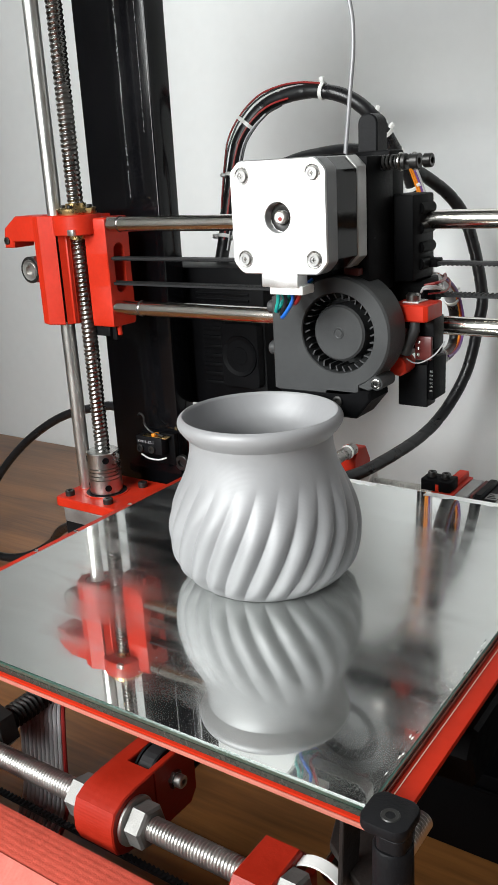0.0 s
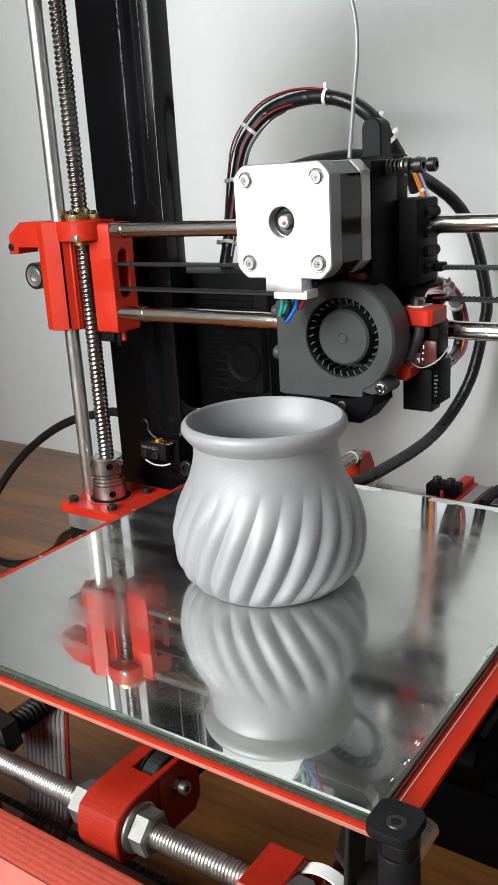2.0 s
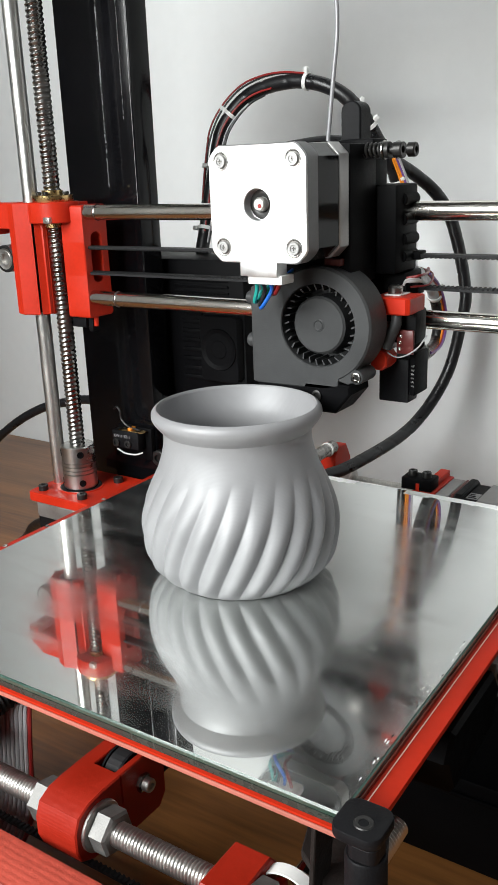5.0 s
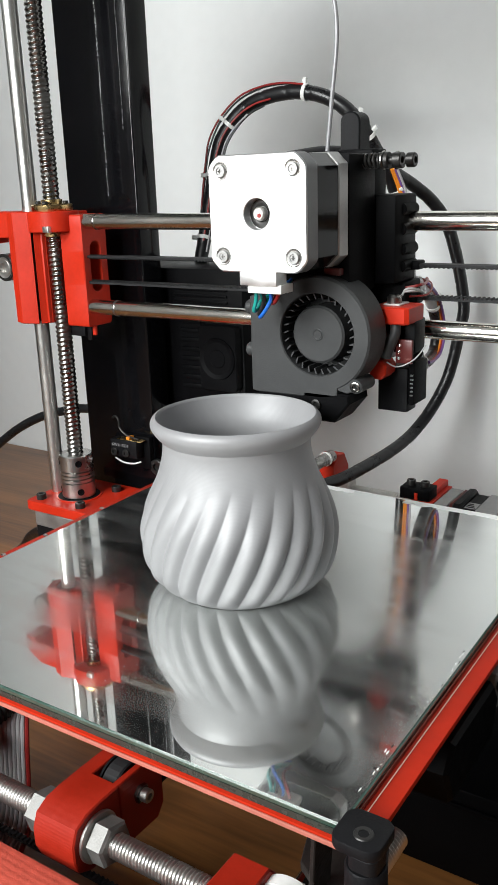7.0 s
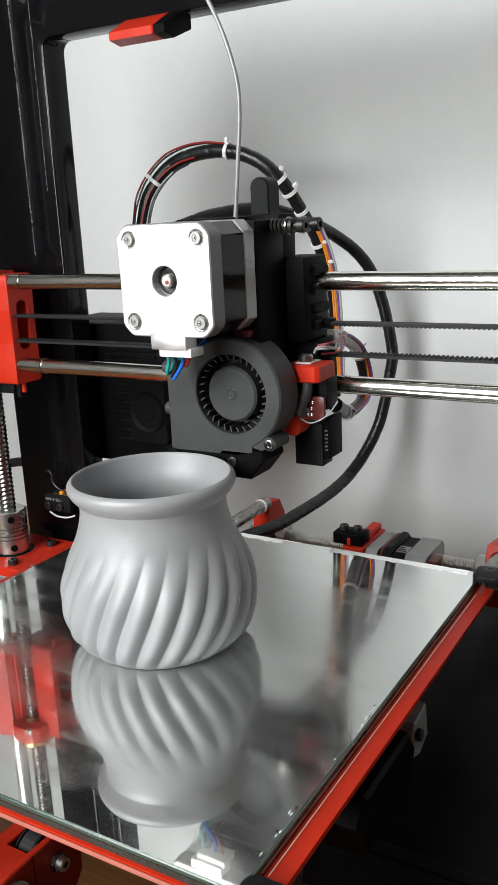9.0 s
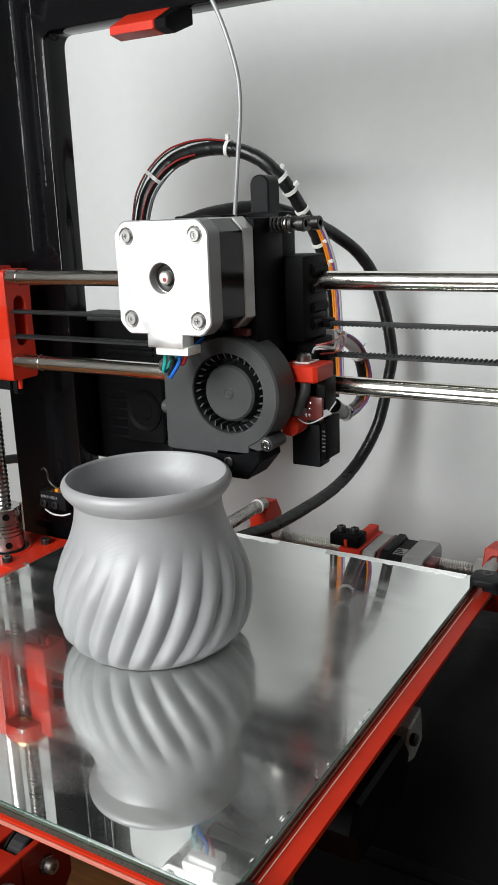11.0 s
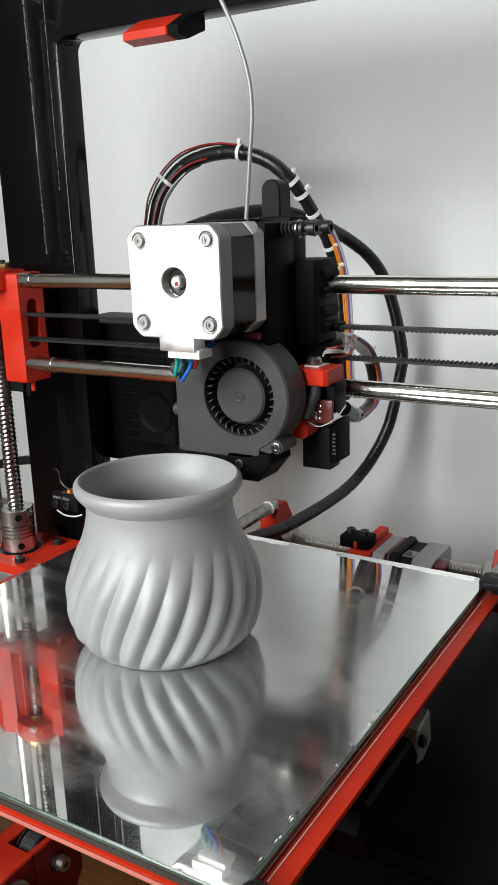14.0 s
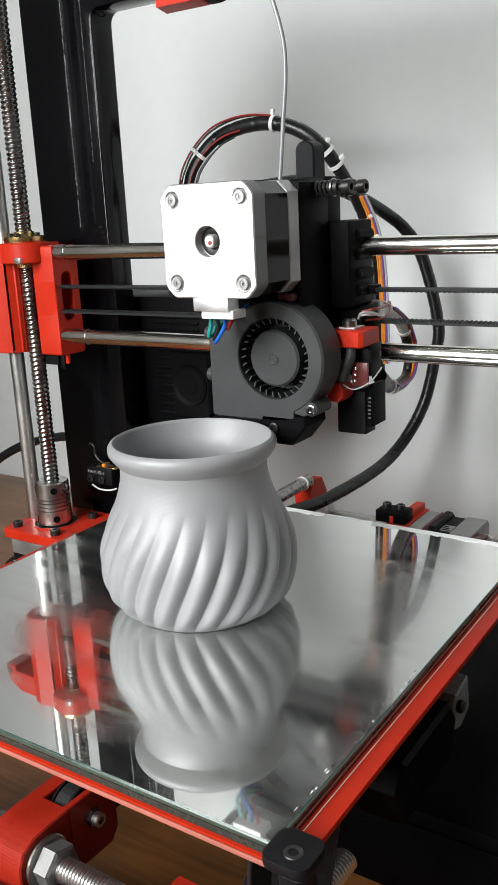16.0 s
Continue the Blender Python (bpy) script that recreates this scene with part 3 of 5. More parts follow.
# ---- x axis: rods and belt ----
for z, seam in ((RZU, -0.1475), (RZL, -0.1375)):
    r = thing("smooth_rod", "polished chrome horizontal guide rod", "rod", "printer guide rods")
    part("shaft", cyl((XF - 0.016, RY, z), (0.185, RY, z), 0.004, 40), CHROME, r)
    part("collar", lathe([(0.0041, 0), (0.0043, 0.0004), (0.0043, 0.0010), (0.0041, 0.0014)], 32, (seam, RY, z), (1, 0, 0)), STEEL_DARK, r, "worn dark ring")


def toothed_belt(a, b, width, teeth, parent=None):
    """A flat belt from a to b along x; teeth: +1 above, -1 below."""
    m = box((a[0], a[1] - width / 2, a[2] - 0.0005), (b[0], a[1] + width / 2, a[2] + 0.0005))
    x = a[0] + 0.0005
    while x < b[0] - 0.0012:
        z = a[2] + teeth * 0.0008
        v = [m.verts.new((x + dx, a[1] + dy * width / 2, z + dz * teeth)) for dx, dz in ((0, -0.0004), (0.0003, 0.0004), (0.0009, 0.0004), (0.0012, -0.0004)) for dy in (-1, 1)]
        for q in ((0, 1, 3, 2), (2, 3, 5, 4), (4, 5, 7, 6), (0, 2, 4, 6), (1, 7, 5, 3)):
            m.faces.new([v[i] for i in q])
        x += 0.002
    return m


belt = thing("drive_belt", "black toothed rubber drive belt", "belt")
part("upper_run", toothed_belt((-0.166, 0.0750, 0.1194), (0.185, 0.0750, 0.1194), 0.006, -1), BELT, belt, smooth=False)
part("lower_run", toothed_belt((-0.166, 0.0750, 0.1054), (0.185, 0.0750, 0.1054), 0.006, 1), BELT, belt, smooth=False)

# ---- extruder motor ----
MZ = 0.1440


def octagon(h, c, z0=MZ):
    return [(-h, z0 - h + c), (-h + c, z0 - h), (h - c, z0 - h), (h, z0 - h + c), (h, z0 + h - c), (h - c, z0 + h), (-h + c, z0 + h), (-h, z0 + h - c)]


motor = thing("extruder_motor", "stepper motor with bright aluminium caps and black core on the extruder", "motor")
m = bmesh.new()
n, hole = 48, 0.0056
oct_pts = octagon(0.0212, 0.0042)


def polar(pts, cx, cz, a):
    """How far the convex outline lies from its middle in the direction a."""
    best = 1.0
    for (x0, z0), (x1, z1) in zip(pts, pts[1:] + pts[:1]):
        ex, ez = x1 - x0, z1 - z0
        den = math.cos(a) * ez - math.sin(a) * ex
        if abs(den) > 1e-12:
            t = ((x0 - cx) * ez - (z0 - cz) * ex) / den
            if t > 0:
                best = min(best, t)
    return best


rings = []
for rr, yy in ((lambda a: 0.0, 0.0042), (lambda a: hole, 0.0042), (lambda a: hole, 0.0003), (lambda a: hole + 0.0003, 0.0), (lambda a: polar(oct_pts, 0, MZ, a) - 0.0005, 0.0), (lambda a: polar(oct_pts, 0, MZ, a), 0.0005), (lambda a: polar(oct_pts, 0, MZ, a), 0.0080)):
    rings.append([m.verts.new((rr(2 * math.pi * k / 96) * math.cos(2 * math.pi * k / 96), yy, MZ + rr(2 * math.pi * k / 96) * math.sin(2 * math.pi * k / 96))) for k in range(96)])
for r0, r1 in zip(rings, rings[1:]):
    for k in range(96):
        m.faces.new((r0[k], r0[(k + 1) % 96], r1[(k + 1) % 96], r1[k]))
m.faces.new(rings[-1])
bmesh.ops.remove_doubles(m, verts=m.verts, dist=1e-6)
cap = part("back_cap", m, ALU, motor)


def darker_sides(ob):
    """Gives a motor cap's sides a darker aluminium than its face."""
    ob.data.materials.append(ALU_SIDE)
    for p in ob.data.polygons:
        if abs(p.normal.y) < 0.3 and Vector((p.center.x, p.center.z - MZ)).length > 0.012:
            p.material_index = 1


darker_sides(cap)
part("bearing_shield", lathe([(0.0026, 0.0041), (0.0034, 0.0036), (0.0046, 0.0036), (0.0055, 0.0041)], 36, (0, 0, MZ), (0, 1, 0)), BLACK_STEEL, motor, "dark bearing shield in the bore")
part("shaft_end", cyl((0, 0.0042, MZ), (0, 0.0012, MZ), 0.0026, 24, 0.0006), STEEL, motor, "shaft end with a dab of red")
part("shaft_mark", cyl((0.0004, 0.0013, MZ - 0.0006), (0.0004, 0.0010, MZ - 0.0006), 0.0008, 10), WIRE_RED, motor, "dab of red paint")
part("core", prism(octagon(0.0208, 0.0046), "y", 0.0080, 0.0247), BLACK_PAINT, motor)
part("front_cap", prism(octagon(0.0212, 0.0042), "y", 0.0247, 0.0324, 0.0004), ALU_DULL, motor)
for sx in (-1, 1):
    for sz in (-1, 1):
        c = (0.0155 * sx, 0.0, MZ + 0.0155 * sz)
        s = part("screw", lathe([(0, -0.0004), (0.0012, -0.0004), (0.0014, -0.0007), (0.0022, -0.0007), (0.0026, -0.0001), (0.0026, 0.0006)], 24, c, (0, 1, 0)), ALU_DULL, motor)
        for w0, h0 in ((0.0008, 0.00016), (0.00016, 0.0008)):
            part("cross_slot", box((c[0] - w0, -0.00078, c[2] - h0), (c[0] + w0, -0.0003, c[2] + h0)), STEEL_DARK, s, smooth=False)
        # Dark ring for the shade of a recess that the cap face lacks.
        part("recess_shade_ring", lathe([(0.0026, -0.00005), (0.0028, -0.00012), (0.0033, -0.00012), (0.0034, -0.00003)], 28, c, (0, 1, 0)), STEEL_DARK, s, "dark ring drawn for the shaded recess round the screw")
part("socket_cover", box((-0.0085, 0.0, MZ - 0.0262), (0.0078, 0.0078, MZ - 0.0205), 0.0004), ALU, motor)
part("socket", box((-0.0060, 0.0015, MZ - 0.0292), (0.0090, 0.0105, MZ - 0.0258), 0.0004), NYLON, motor, "white plastic socket")
for mat, x0, drop, back in ((WIRE_TEAL, -0.0048, 0.0370, 0.0065), (WIRE_BLACK, -0.0024, 0.0385, 0.0085), (WIRE_BLUE, 0.0012, 0.0392, 0.0075), (WIRE_TEAL, -0.0036, 0.0352, 0.0095)):
    wire([(x0, 0.006, MZ - 0.0285), (x0 - 0.0006, back, MZ - 0.0325), (-0.0052 + 0.4 * x0, back + 0.001, MZ - drop), (-0.0085, 0.016, MZ - drop + 0.0015), (-0.006, 0.028, MZ - 0.030), (-0.004, 0.036, MZ - 0.026)], 0.00078, mat, motor)
wire([(0.0052, 0.006, MZ - 0.0285), (0.0042, 0.0068, MZ - 0.0308), (0.0012, 0.009, MZ - 0.0336), (-0.0030, 0.014, MZ - 0.0340), (-0.0050, 0.024, MZ - 0.031)], 0.00078, WIRE_RED, motor)

# ---- extruder body and carriage ----
ext = thing("extruder", "black printed extruder body with a spring-loaded idler", "extruder")
part("body", box((-0.0200, 0.0326, 0.1110), (0.0215, 0.0560, 0.1645), 0.0008), BLACK_PRINT, ext)
part("idler_door", box((0.0040, 0.0560, 0.1190), (0.0200, 0.0700, 0.1665), 0.001), BLACK_PRINT, ext)
part("top_plate", box((-0.0160, 0.0330, 0.1635), (0.0060, 0.0540, 0.1660), 0.0006), BLACK_PRINT, ext)
arm_top = [(0.0034 + 0.0046 * math.cos(radians(a)), 0.1778 + 0.0042 * math.sin(radians(a))) for a in range(0, 181, 20)]
m = prism([(0.0080, 0.1600)] + arm_top + [(-0.0012, 0.1600)], "y", 0.0690, 0.0790, 0.0006)
part("cable_arm", m, BLACK_PLASTIC, ext)


def coil(a, b, r, wirer, turns):
    a, b = Vector(a), Vector(b)
    n = turns * 16
    p = []
    for i in range(n + 1):
        t = 2 * math.pi * i / 16
        p.append(a.lerp(b, i / n) + Vector((0, math.cos(t) * r, math.sin(t) * r)))
    return sweep(p, wirer, 6)


for by in (0.0460, 0.0590):
    bolt = part("idler_bolt", cyl((0.0120, by, 0.1616), (0.0345, by, 0.1616), 0.0015, 14), BLACK_STEEL, ext, "black steel bolt")
    part("spring", coil((0.0165, by, 0.1616), (0.0290, by, 0.1616), 0.0026, 0.00048, 7), BLACK_STEEL, bolt, "coil spring")
    part("washer", cyl((0.0290, by, 0.1616), (0.0300, by, 0.1616), 0.0036, 24, 0.0002), STEEL_DARK, bolt)
    part("washer", cyl((0.0302, by, 0.1616), (0.0320, by, 0.1616), 0.0031, 24, 0.0002), BLACK_STEEL, bolt)
    socket_screw((0.0340, by, 0.1616), (1, 0, 0), 0.0028, 0.0032, bolt, "bolt_head")
part("door_screw", lathe([(0, 0), (0.0030, 0), (0.0030, 0.0006), (0.0022, 0.0014), (0, 0.0016)], 24, (0.0150, 0.0555, 0.1425), (0.83, -0.55, 0)), STEEL, ext, "steel bearing edge")

carriage = thing("x_carriage", "black printed carriage riding on the chrome rods", "carriage")
m = box((-0.0020, 0.0570, 0.1130), (0.0300, 0.0790, 0.1486), 0.0012)
box((-0.0220, 0.0660, 0.0820), (0.0310, 0.0830, 0.1130), 0.001, bm=m)
part("body", m, BLACK_PRINT, carriage)
for z in (0.1345, 0.1425, 0.1265, 0.1195):
    part("bearing_rib", cyl((0.0290, 0.0640, z), (0.0290, 0.0780, z), 0.0026, 20, 0.0005), BLACK_PRINT, carriage)
part("belt_clamp", box((0.0300, 0.0715, 0.1175), (0.0345, 0.0785, 0.1212), 0.0006), BLACK_PRINT, carriage)
part("belt_clamp", box((0.0290, 0.0715, 0.1030), (0.0340, 0.0785, 0.1080), 0.0006), BLACK_PRINT, carriage)

hot = thing("hot_end_mount", "red printed hot end clamp with a cap screw and heater wiring", "printer part", at=(0.0015, -0.0015, 0.0035))
part("clamp", prism([(0.0235, 0.0455), (0.0385, 0.0455), (0.0400, 0.0470), (0.0400, 0.0620), (0.0235, 0.0620)], "z", 0.0950, 0.1020, 0.0006), RED, hot)
part("seat", prism([(0.0275, 0.0500), (0.0345, 0.0500), (0.0350, 0.0590), (0.0275, 0.0590)], "z", 0.1020, 0.1027, 0.0002), NYLON, hot, "white washer strip")
part("screw", lathe([(0, 0), (0.0030, 0), (0.0031, 0.0024), (0.0022, 0.0034), (0, 0.0034)], 20, (0.0310, 0.0530, 0.1027), (0, 0, 1)), STEEL_DARK, hot)
part("tube", sweep(smooth_path([(0.0335, 0.0490, 0.0945), (0.0334, 0.0485, 0.0910), (0.0312, 0.0480, 0.0865), (0.0290, 0.0485, 0.0815)], 0.001), lambda w, t: 0.0021 + 0.0008 * min(1, w / 0.012), 14), FAN_GREY, hot, "grey rubber boot")
part("sensor_board", box((0.0268, 0.0500, 0.0790), (0.0290, 0.0640, 0.0910), 0.0006), RED_PCB, hot, "dark red circuit board")
part("sensor_board", box((0.0330, 0.0500, 0.0785), (0.0405, 0.0516, 0.0885), 0.0006), RED_PCB, hot, "dark red circuit board")
for i in range(3):
    part("solder_joint", lathe([(0, 0), (0.0009, 0), (0.0006, -0.0006), (0, -0.0009)], 12, (0.0345 + 0.0003 * i, 0.0499, 0.0808 + 0.0026 * i), (0, 1, 0)), SOLDER, hot)
part("nozzle_guard", prism([(0.0235, 0.0722), (0.0285, 0.0718), (0.0308, 0.0740), (0.0310, 0.0775), (0.0290, 0.0800), (0.0235, 0.0805)], "y", 0.0455, 0.0560, 0.0006), RED, hot, "red printed fan holder")
part("heater_block", box((0.0230, 0.0540, 0.0820), (0.0400, 0.0650, 0.0960), 0.001), BLACK_PLASTIC, hot)
sens = thing("level_sensor", "black boxed sensor with solder pins below the hot end", "sensor", at=(0.0010, 0.0060, 0.0003))
part("case", box((0.0225, 0.0500, 0.0590), (0.0360, 0.0600, 0.0780), 0.0006), BLACK_PLASTIC, sens)
part("board", box((0.0362, 0.0500, 0.0625), (0.0390, 0.0640, 0.0805), 0.0005), BLACK_PRINT, sens)
for i in range(6):
    part("pin", box((0.0374, 0.0494, 0.0665 + 0.0017 * i), (0.0386, 0.0501, 0.0672 + 0.0017 * i)), SOLDER, sens)
wire([(0.0300, 0.0485, 0.0790), (0.0340, 0.0480, 0.0775), (0.0380, 0.0485, 0.0785), (0.0420, 0.0510, 0.0815), (0.0440, 0.0560, 0.0860)], 0.0003, GREY_PVC, hot)
wire([(0.0310, 0.0640, 0.1075), (0.0360, 0.0680, 0.1085), (0.0300, 0.0900, 0.1070), (0.0160, 0.1250, 0.1045), (0.0040, 0.1520, 0.0995), (-0.0070, 0.1760, 0.0960)], 0.0006, WIRE_RED, hot)
wire([(0.0300, 0.0640, 0.1060), (0.0350, 0.0680, 0.1060), (0.0300, 0.0880, 0.1030), (0.0150, 0.1200, 0.1050), (0.0030, 0.1500, 0.1000), (-0.0070, 0.1760, 0.0960)], 0.0006, WHITE_PVC, hot)
wire([(0.0310, 0.0610, 0.1050), (0.0330, 0.0600, 0.1075), (0.0350, 0.0660, 0.1070), (0.0300, 0.0850, 0.1040), (0.0130, 0.1220, 0.1050)], 0.0005, WHITE_PVC, hot)
wire([(0.0330, 0.0640, 0.1040), (0.0370, 0.0740, 0.1040), (0.0300, 0.0950, 0.1060), (0.0130, 0.1220, 0.1050)], 0.0004, WIRE_RED, hot)

# ---- blower ----
BX, BZ, BY0, BY1 = 0.0101, 0.0956, 0.0260, 0.0410
fan = thing("blower_fan", "dark grey radial blower fan with a round intake", "fan")


def blower_r(a):
    c, s = math.cos(a), math.sin(a)
    best = 0.0236
    t = min((-0.0316 / c) if c < -1e-6 else 9, (0.0150 / s) if s > 1e-6 else 9, (-0.0262 / s) if s < -1e-6 else 9)
    if c < 0:
        best = max(best, t)
    elif c < 0.02 + 0.35 and s < 0:
        best = max(best, min(t, 0.0262))
    return best


m = bmesh.new()
N = 120
rings = []
for fn, y in ((lambda a: 0.0166, BY0 + 0.0125), (lambda a: 0.0166, BY0 + 0.0005), (lambda a: 0.0170, BY0), (lambda a: blower_r(a) - 0.0008, BY0), (blower_r, BY0 + 0.0008), (blower_r, BY1)):
    rings.append([m.verts.new((BX + fn(2 * math.pi * k / N) * math.cos(2 * math.pi * k / N), y, BZ + fn(2 * math.pi * k / N) * math.sin(2 * math.pi * k / N))) for k in range(N)])
for r0, r1 in zip(rings, rings[1:]):
    for k in range(N):
        m.faces.new((r0[k], r0[(k + 1) % N], r1[(k + 1) % N], r1[k]))
m.faces.new(rings[-1])
m.faces.new(rings[0])
part("housing", m, FAN_GREY, fan)
hub = part("impeller_hub", lathe([(0, 0), (0.0016, 0), (0.0018, 0.0003), (0.0028, 0.0003), (0.0108, 0.0002), (0.0117, 0.0010), (0.0117, 0.011)], 56, (BX, BY0 + 0.0012, BZ), (0, 1, 0)), FAN_GREY, fan)
part("hub_ring", lathe([(0.0017, -0.0001), (0.0021, -0.0003), (0.0025, -0.0001)], 24, (BX, BY0 + 0.0015, BZ), (0, 1, 0)), FAN_GREY, hub)
blade = None
for k in range(30):
    a = 2 * math.pi * k / 30
    at = pose(BX, BY0 + 0.002, BZ) @ Matrix.Rotation(-a, 4, "Y")
    if blade is None:
        blade = part("blade", prism([(0.0141, -0.0002), (0.0150, 0.0002), (0.0163, 0.0008), (0.0164, 0.0001), (0.0151, -0.0004), (0.0142, -0.0007)], "y", 0, 0.010), FAN_GREY, fan, at=at)
    else:
        again(blade, at)
boss = part("screw_boss", lathe([(0, 0.012), (0.0029, 0.012), (0.0029, 0.0003), (0.0026, 0), (0, 0)], 28, (0.0277, BY0 - 0.0002, 0.0761), (0, 1, 0)), FAN_GREY, fan)
socket_screw((0.0277, BY0 - 0.0002, 0.0761), (0, -1, 0), 0.0021, 0.0008, boss, mat=STEEL_DARK)
part("boss_web", prism([(0.0206, 0.0774), (0.0271, 0.0794), (0.0291, 0.0749), (0.0236, 0.0726), (0.0181, 0.0739)], "y", BY0 + 0.0004, BY1 - 0.004, 0.0004), FAN_GREY, fan)
part("side_boss", lathe([(0, 0), (0.0024, 0), (0.0030, 0.0008), (0.0030, 0.0050), (0, 0.0050)], 20, (-0.0262, BY0 + 0.006, 0.0865), (1, 0, 0)), FAN_GREY, fan)
part("side_boss", lathe([(0, 0), (0.0024, 0), (0.0030, 0.0008), (0.0030, 0.0050), (0, 0.0050)], 20, (-0.0262, BY0 + 0.006, 0.1045), (1, 0, 0)), FAN_GREY, fan)
part("tape", box((0.0120, BY0 + 0.003, BZ + 0.0234), (0.0190, BY0 + 0.010, BZ + 0.0262), 0.0004), RED_PCB, fan, "dark red label strip")
duct = thing("fan_duct", "black printed air duct under the blower", "duct", at=(0.0010, 0.0035, 0.0010))
part("nozzle", prism([(-0.0195, 0.0687), (0.0020, 0.0687), (0.0030, 0.0712), (0.0235, 0.0712), (0.0240, 0.0675), (0.0170, 0.0590), (0.0060, 0.0590), (-0.0060, 0.0620), (-0.0195, 0.0640)], "y", 0.0225, 0.0400, 0.0008), BLACK_PRINT, duct)
socket_screw((0.0088, 0.0226, 0.0660), (0, -1, 0), 0.0022, 0.0010, duct)

# ---- filament ----
mesh("filament", sweep(smooth_path([(0.0053, 0.0450, 0.1600), (0.0055, 0.0450, 0.1660), (0.0078, 0.0450, 0.1870), (0.0098, 0.0450, 0.2075), (0.0080, 0.0450, 0.2230), (0.0000, 0.0450, 0.2440), (-0.0160, 0.0470, 0.2680), (-0.0480, 0.0500, 0.2990)], 0.002), 0.00088, 10), FILAMENT, "thin grey plastic filament feeding down into the extruder", "filament")


# ---- wiring ----
def wrapped(way, turn, r=0.0034, pitch=0.013):
    f = (way / pitch - turn) % 1
    return r * (1.0 if f > 0.12 else 0.88 + f)


def tie(centre, direction, r, parent, tail=None, width=0.0024):
    """A nylon cable tie round a bundle, with its lock and cut tail."""
    c, d = Vector(centre), Vector(direction).normalized()
    h = width / 2
    t = part("cable_tie", lathe([(r, -h), (r + 0.0006, -h), (r + 0.0006, h), (r, h), (r, -h)], 24, c, d), NYLON, parent, "white nylon cable tie")
    if tail:
        w = Vector(tail).normalized()
        p = c + w * (r + 0.0012)
        side = d.cross(w)
        rot = Matrix((side, d, w)).transposed().to_4x4()
        part("lock", box((-0.0013, -0.0012, -0.0010), (0.0013, 0.0012, 0.0024), 0.0004), NYLON, t, at=Matrix.Translation(p) @ rot)
    return t


loom = thing("wire_loom", "black spiral-wrapped wire loom with white cable ties above the motor", "cable")
LP = [(-0.1440, 0.160, 0.109), (-0.1445, 0.168, 0.128), (-0.1442, 0.180, 0.164), (-0.1408, 0.185, 0.1818), (-0.1250, 0.190, 0.1983), (-0.0965, 0.190, 0.2036), (-0.0720, 0.191, 0.1990), (-0.0560, 0.196, 0.1865),
      (-0.0490, 0.210, 0.168), (-0.0470, 0.222, 0.154), (-0.0460, 0.232, 0.138), (-0.0465, 0.240, 0.120), (-0.0478, 0.246, 0.098), (-0.0488, 0.250, 0.082), (-0.0480, 0.250, 0.062), (-0.0470, 0.250, 0.045)]
LPATH = smooth_path(LP, 0.0012)


def loom_r(way):
    """The sleeve thins where its wires branch off."""
    return 0.0042 - 0.0009 * min(1.0, max(0.0, (way - 0.17) / 0.07))


part("sleeve", sweep(LPATH, lambda w, t: wrapped(w, t, loom_r(w), 0.015), 16), RUBBER, loom)


def near_path(f):
    """The point, and the direction, a fraction f along the loom."""
    k = min(int(f * (len(LPATH) - 1)), len(LPATH) - 2)
    return LPATH[k], (LPATH[k + 1] - LPATH[k]).normalized()


def fall(z):
    """How far along the loom its falling side reaches the height z."""
    k = min(range(len(LPATH) // 2, len(LPATH)), key=lambda i: abs(LPATH[i].z - z))
    return k / (len(LPATH) - 1)


def strand(f0, f1, side_off, out_off, mat, bow=0.0, r=0.0008, n=9):
    """A loose wire that follows the loom beside its sleeve."""
    pts = []
    for q in range(n):
        c, d = near_path(f0 + (f1 - f0) * q / (n - 1))
        inward = d.cross(Vector((0, 1, 0))).normalized()
        lift = bow * math.sin(math.pi * q / (n - 1))
        pts.append(c + inward * (side_off + lift) + Vector((0, -out_off, 0)))
    wire(pts, r, mat, loom)


strand(0.04, 0.34, -0.0044, 0.0016, WIRE_BLACK, -0.0016, 0.0007)
strand(0.04, 0.36, -0.0022, 0.0038, WIRE_RED, 0.0002, 0.0006)
strand(0.02, 0.30, -0.0046, 0.0020, GREY_PVC, 0.0, 0.0005)
strand(0.10, 0.42, 0.0042, 0.0020, WIRE_RED, 0.0030, 0.0006)
strand(0.08, 0.42, 0.0044, 0.0012, WIRE_BLACK, 0.0016, 0.0006)
for q, mat in enumerate((WIRE_ORANGE, WIRE_ORANGE, WIRE_VIOLET, GREY_PVC)):
    strand(fall(0.158), fall(0.052), 0.0038 + 0.0011 * q, 0.0016 - 0.0004 * q, mat, 0.0004 * q, 0.00075)
for f, tail in ((0.255, (-0.8, -0.2, 0.6)), (0.425, (0.0, -0.2, 1)), (0.535, (0.2, -0.2, 1)), (fall(0.178), (0.75, -0.2, 0.6)), (fall(0.167), None), (fall(0.146), (0.9, -0.3, 0.3)), (fall(0.134), (0.9, -0.3, 0.3)), (0.045, (-1, -0.3, 0.1)), (0.16, (-1, -0.3, 0.1))):
    c, d = near_path(f)
    tie(c, d, loom_r(f * 0.0012 * len(LPATH)) + (0.0002 if f < 0.7 else 0.0010), loom, tail, 0.0022)
RP = [(0.0110, 0.120, 0.1060), (-0.0050, 0.170, 0.0980), (-0.0130, 0.205, 0.0870), (-0.0160, 0.222, 0.0750), (-0.0170, 0.229, 0.0620), (-0.0165, 0.222, 0.0500), (-0.0050, 0.175, 0.0540), (0.0180, 0.110, 0.0740)]
RPATH = smooth_path(RP, 0.001)
cut = len(RPATH) * 2 // 5
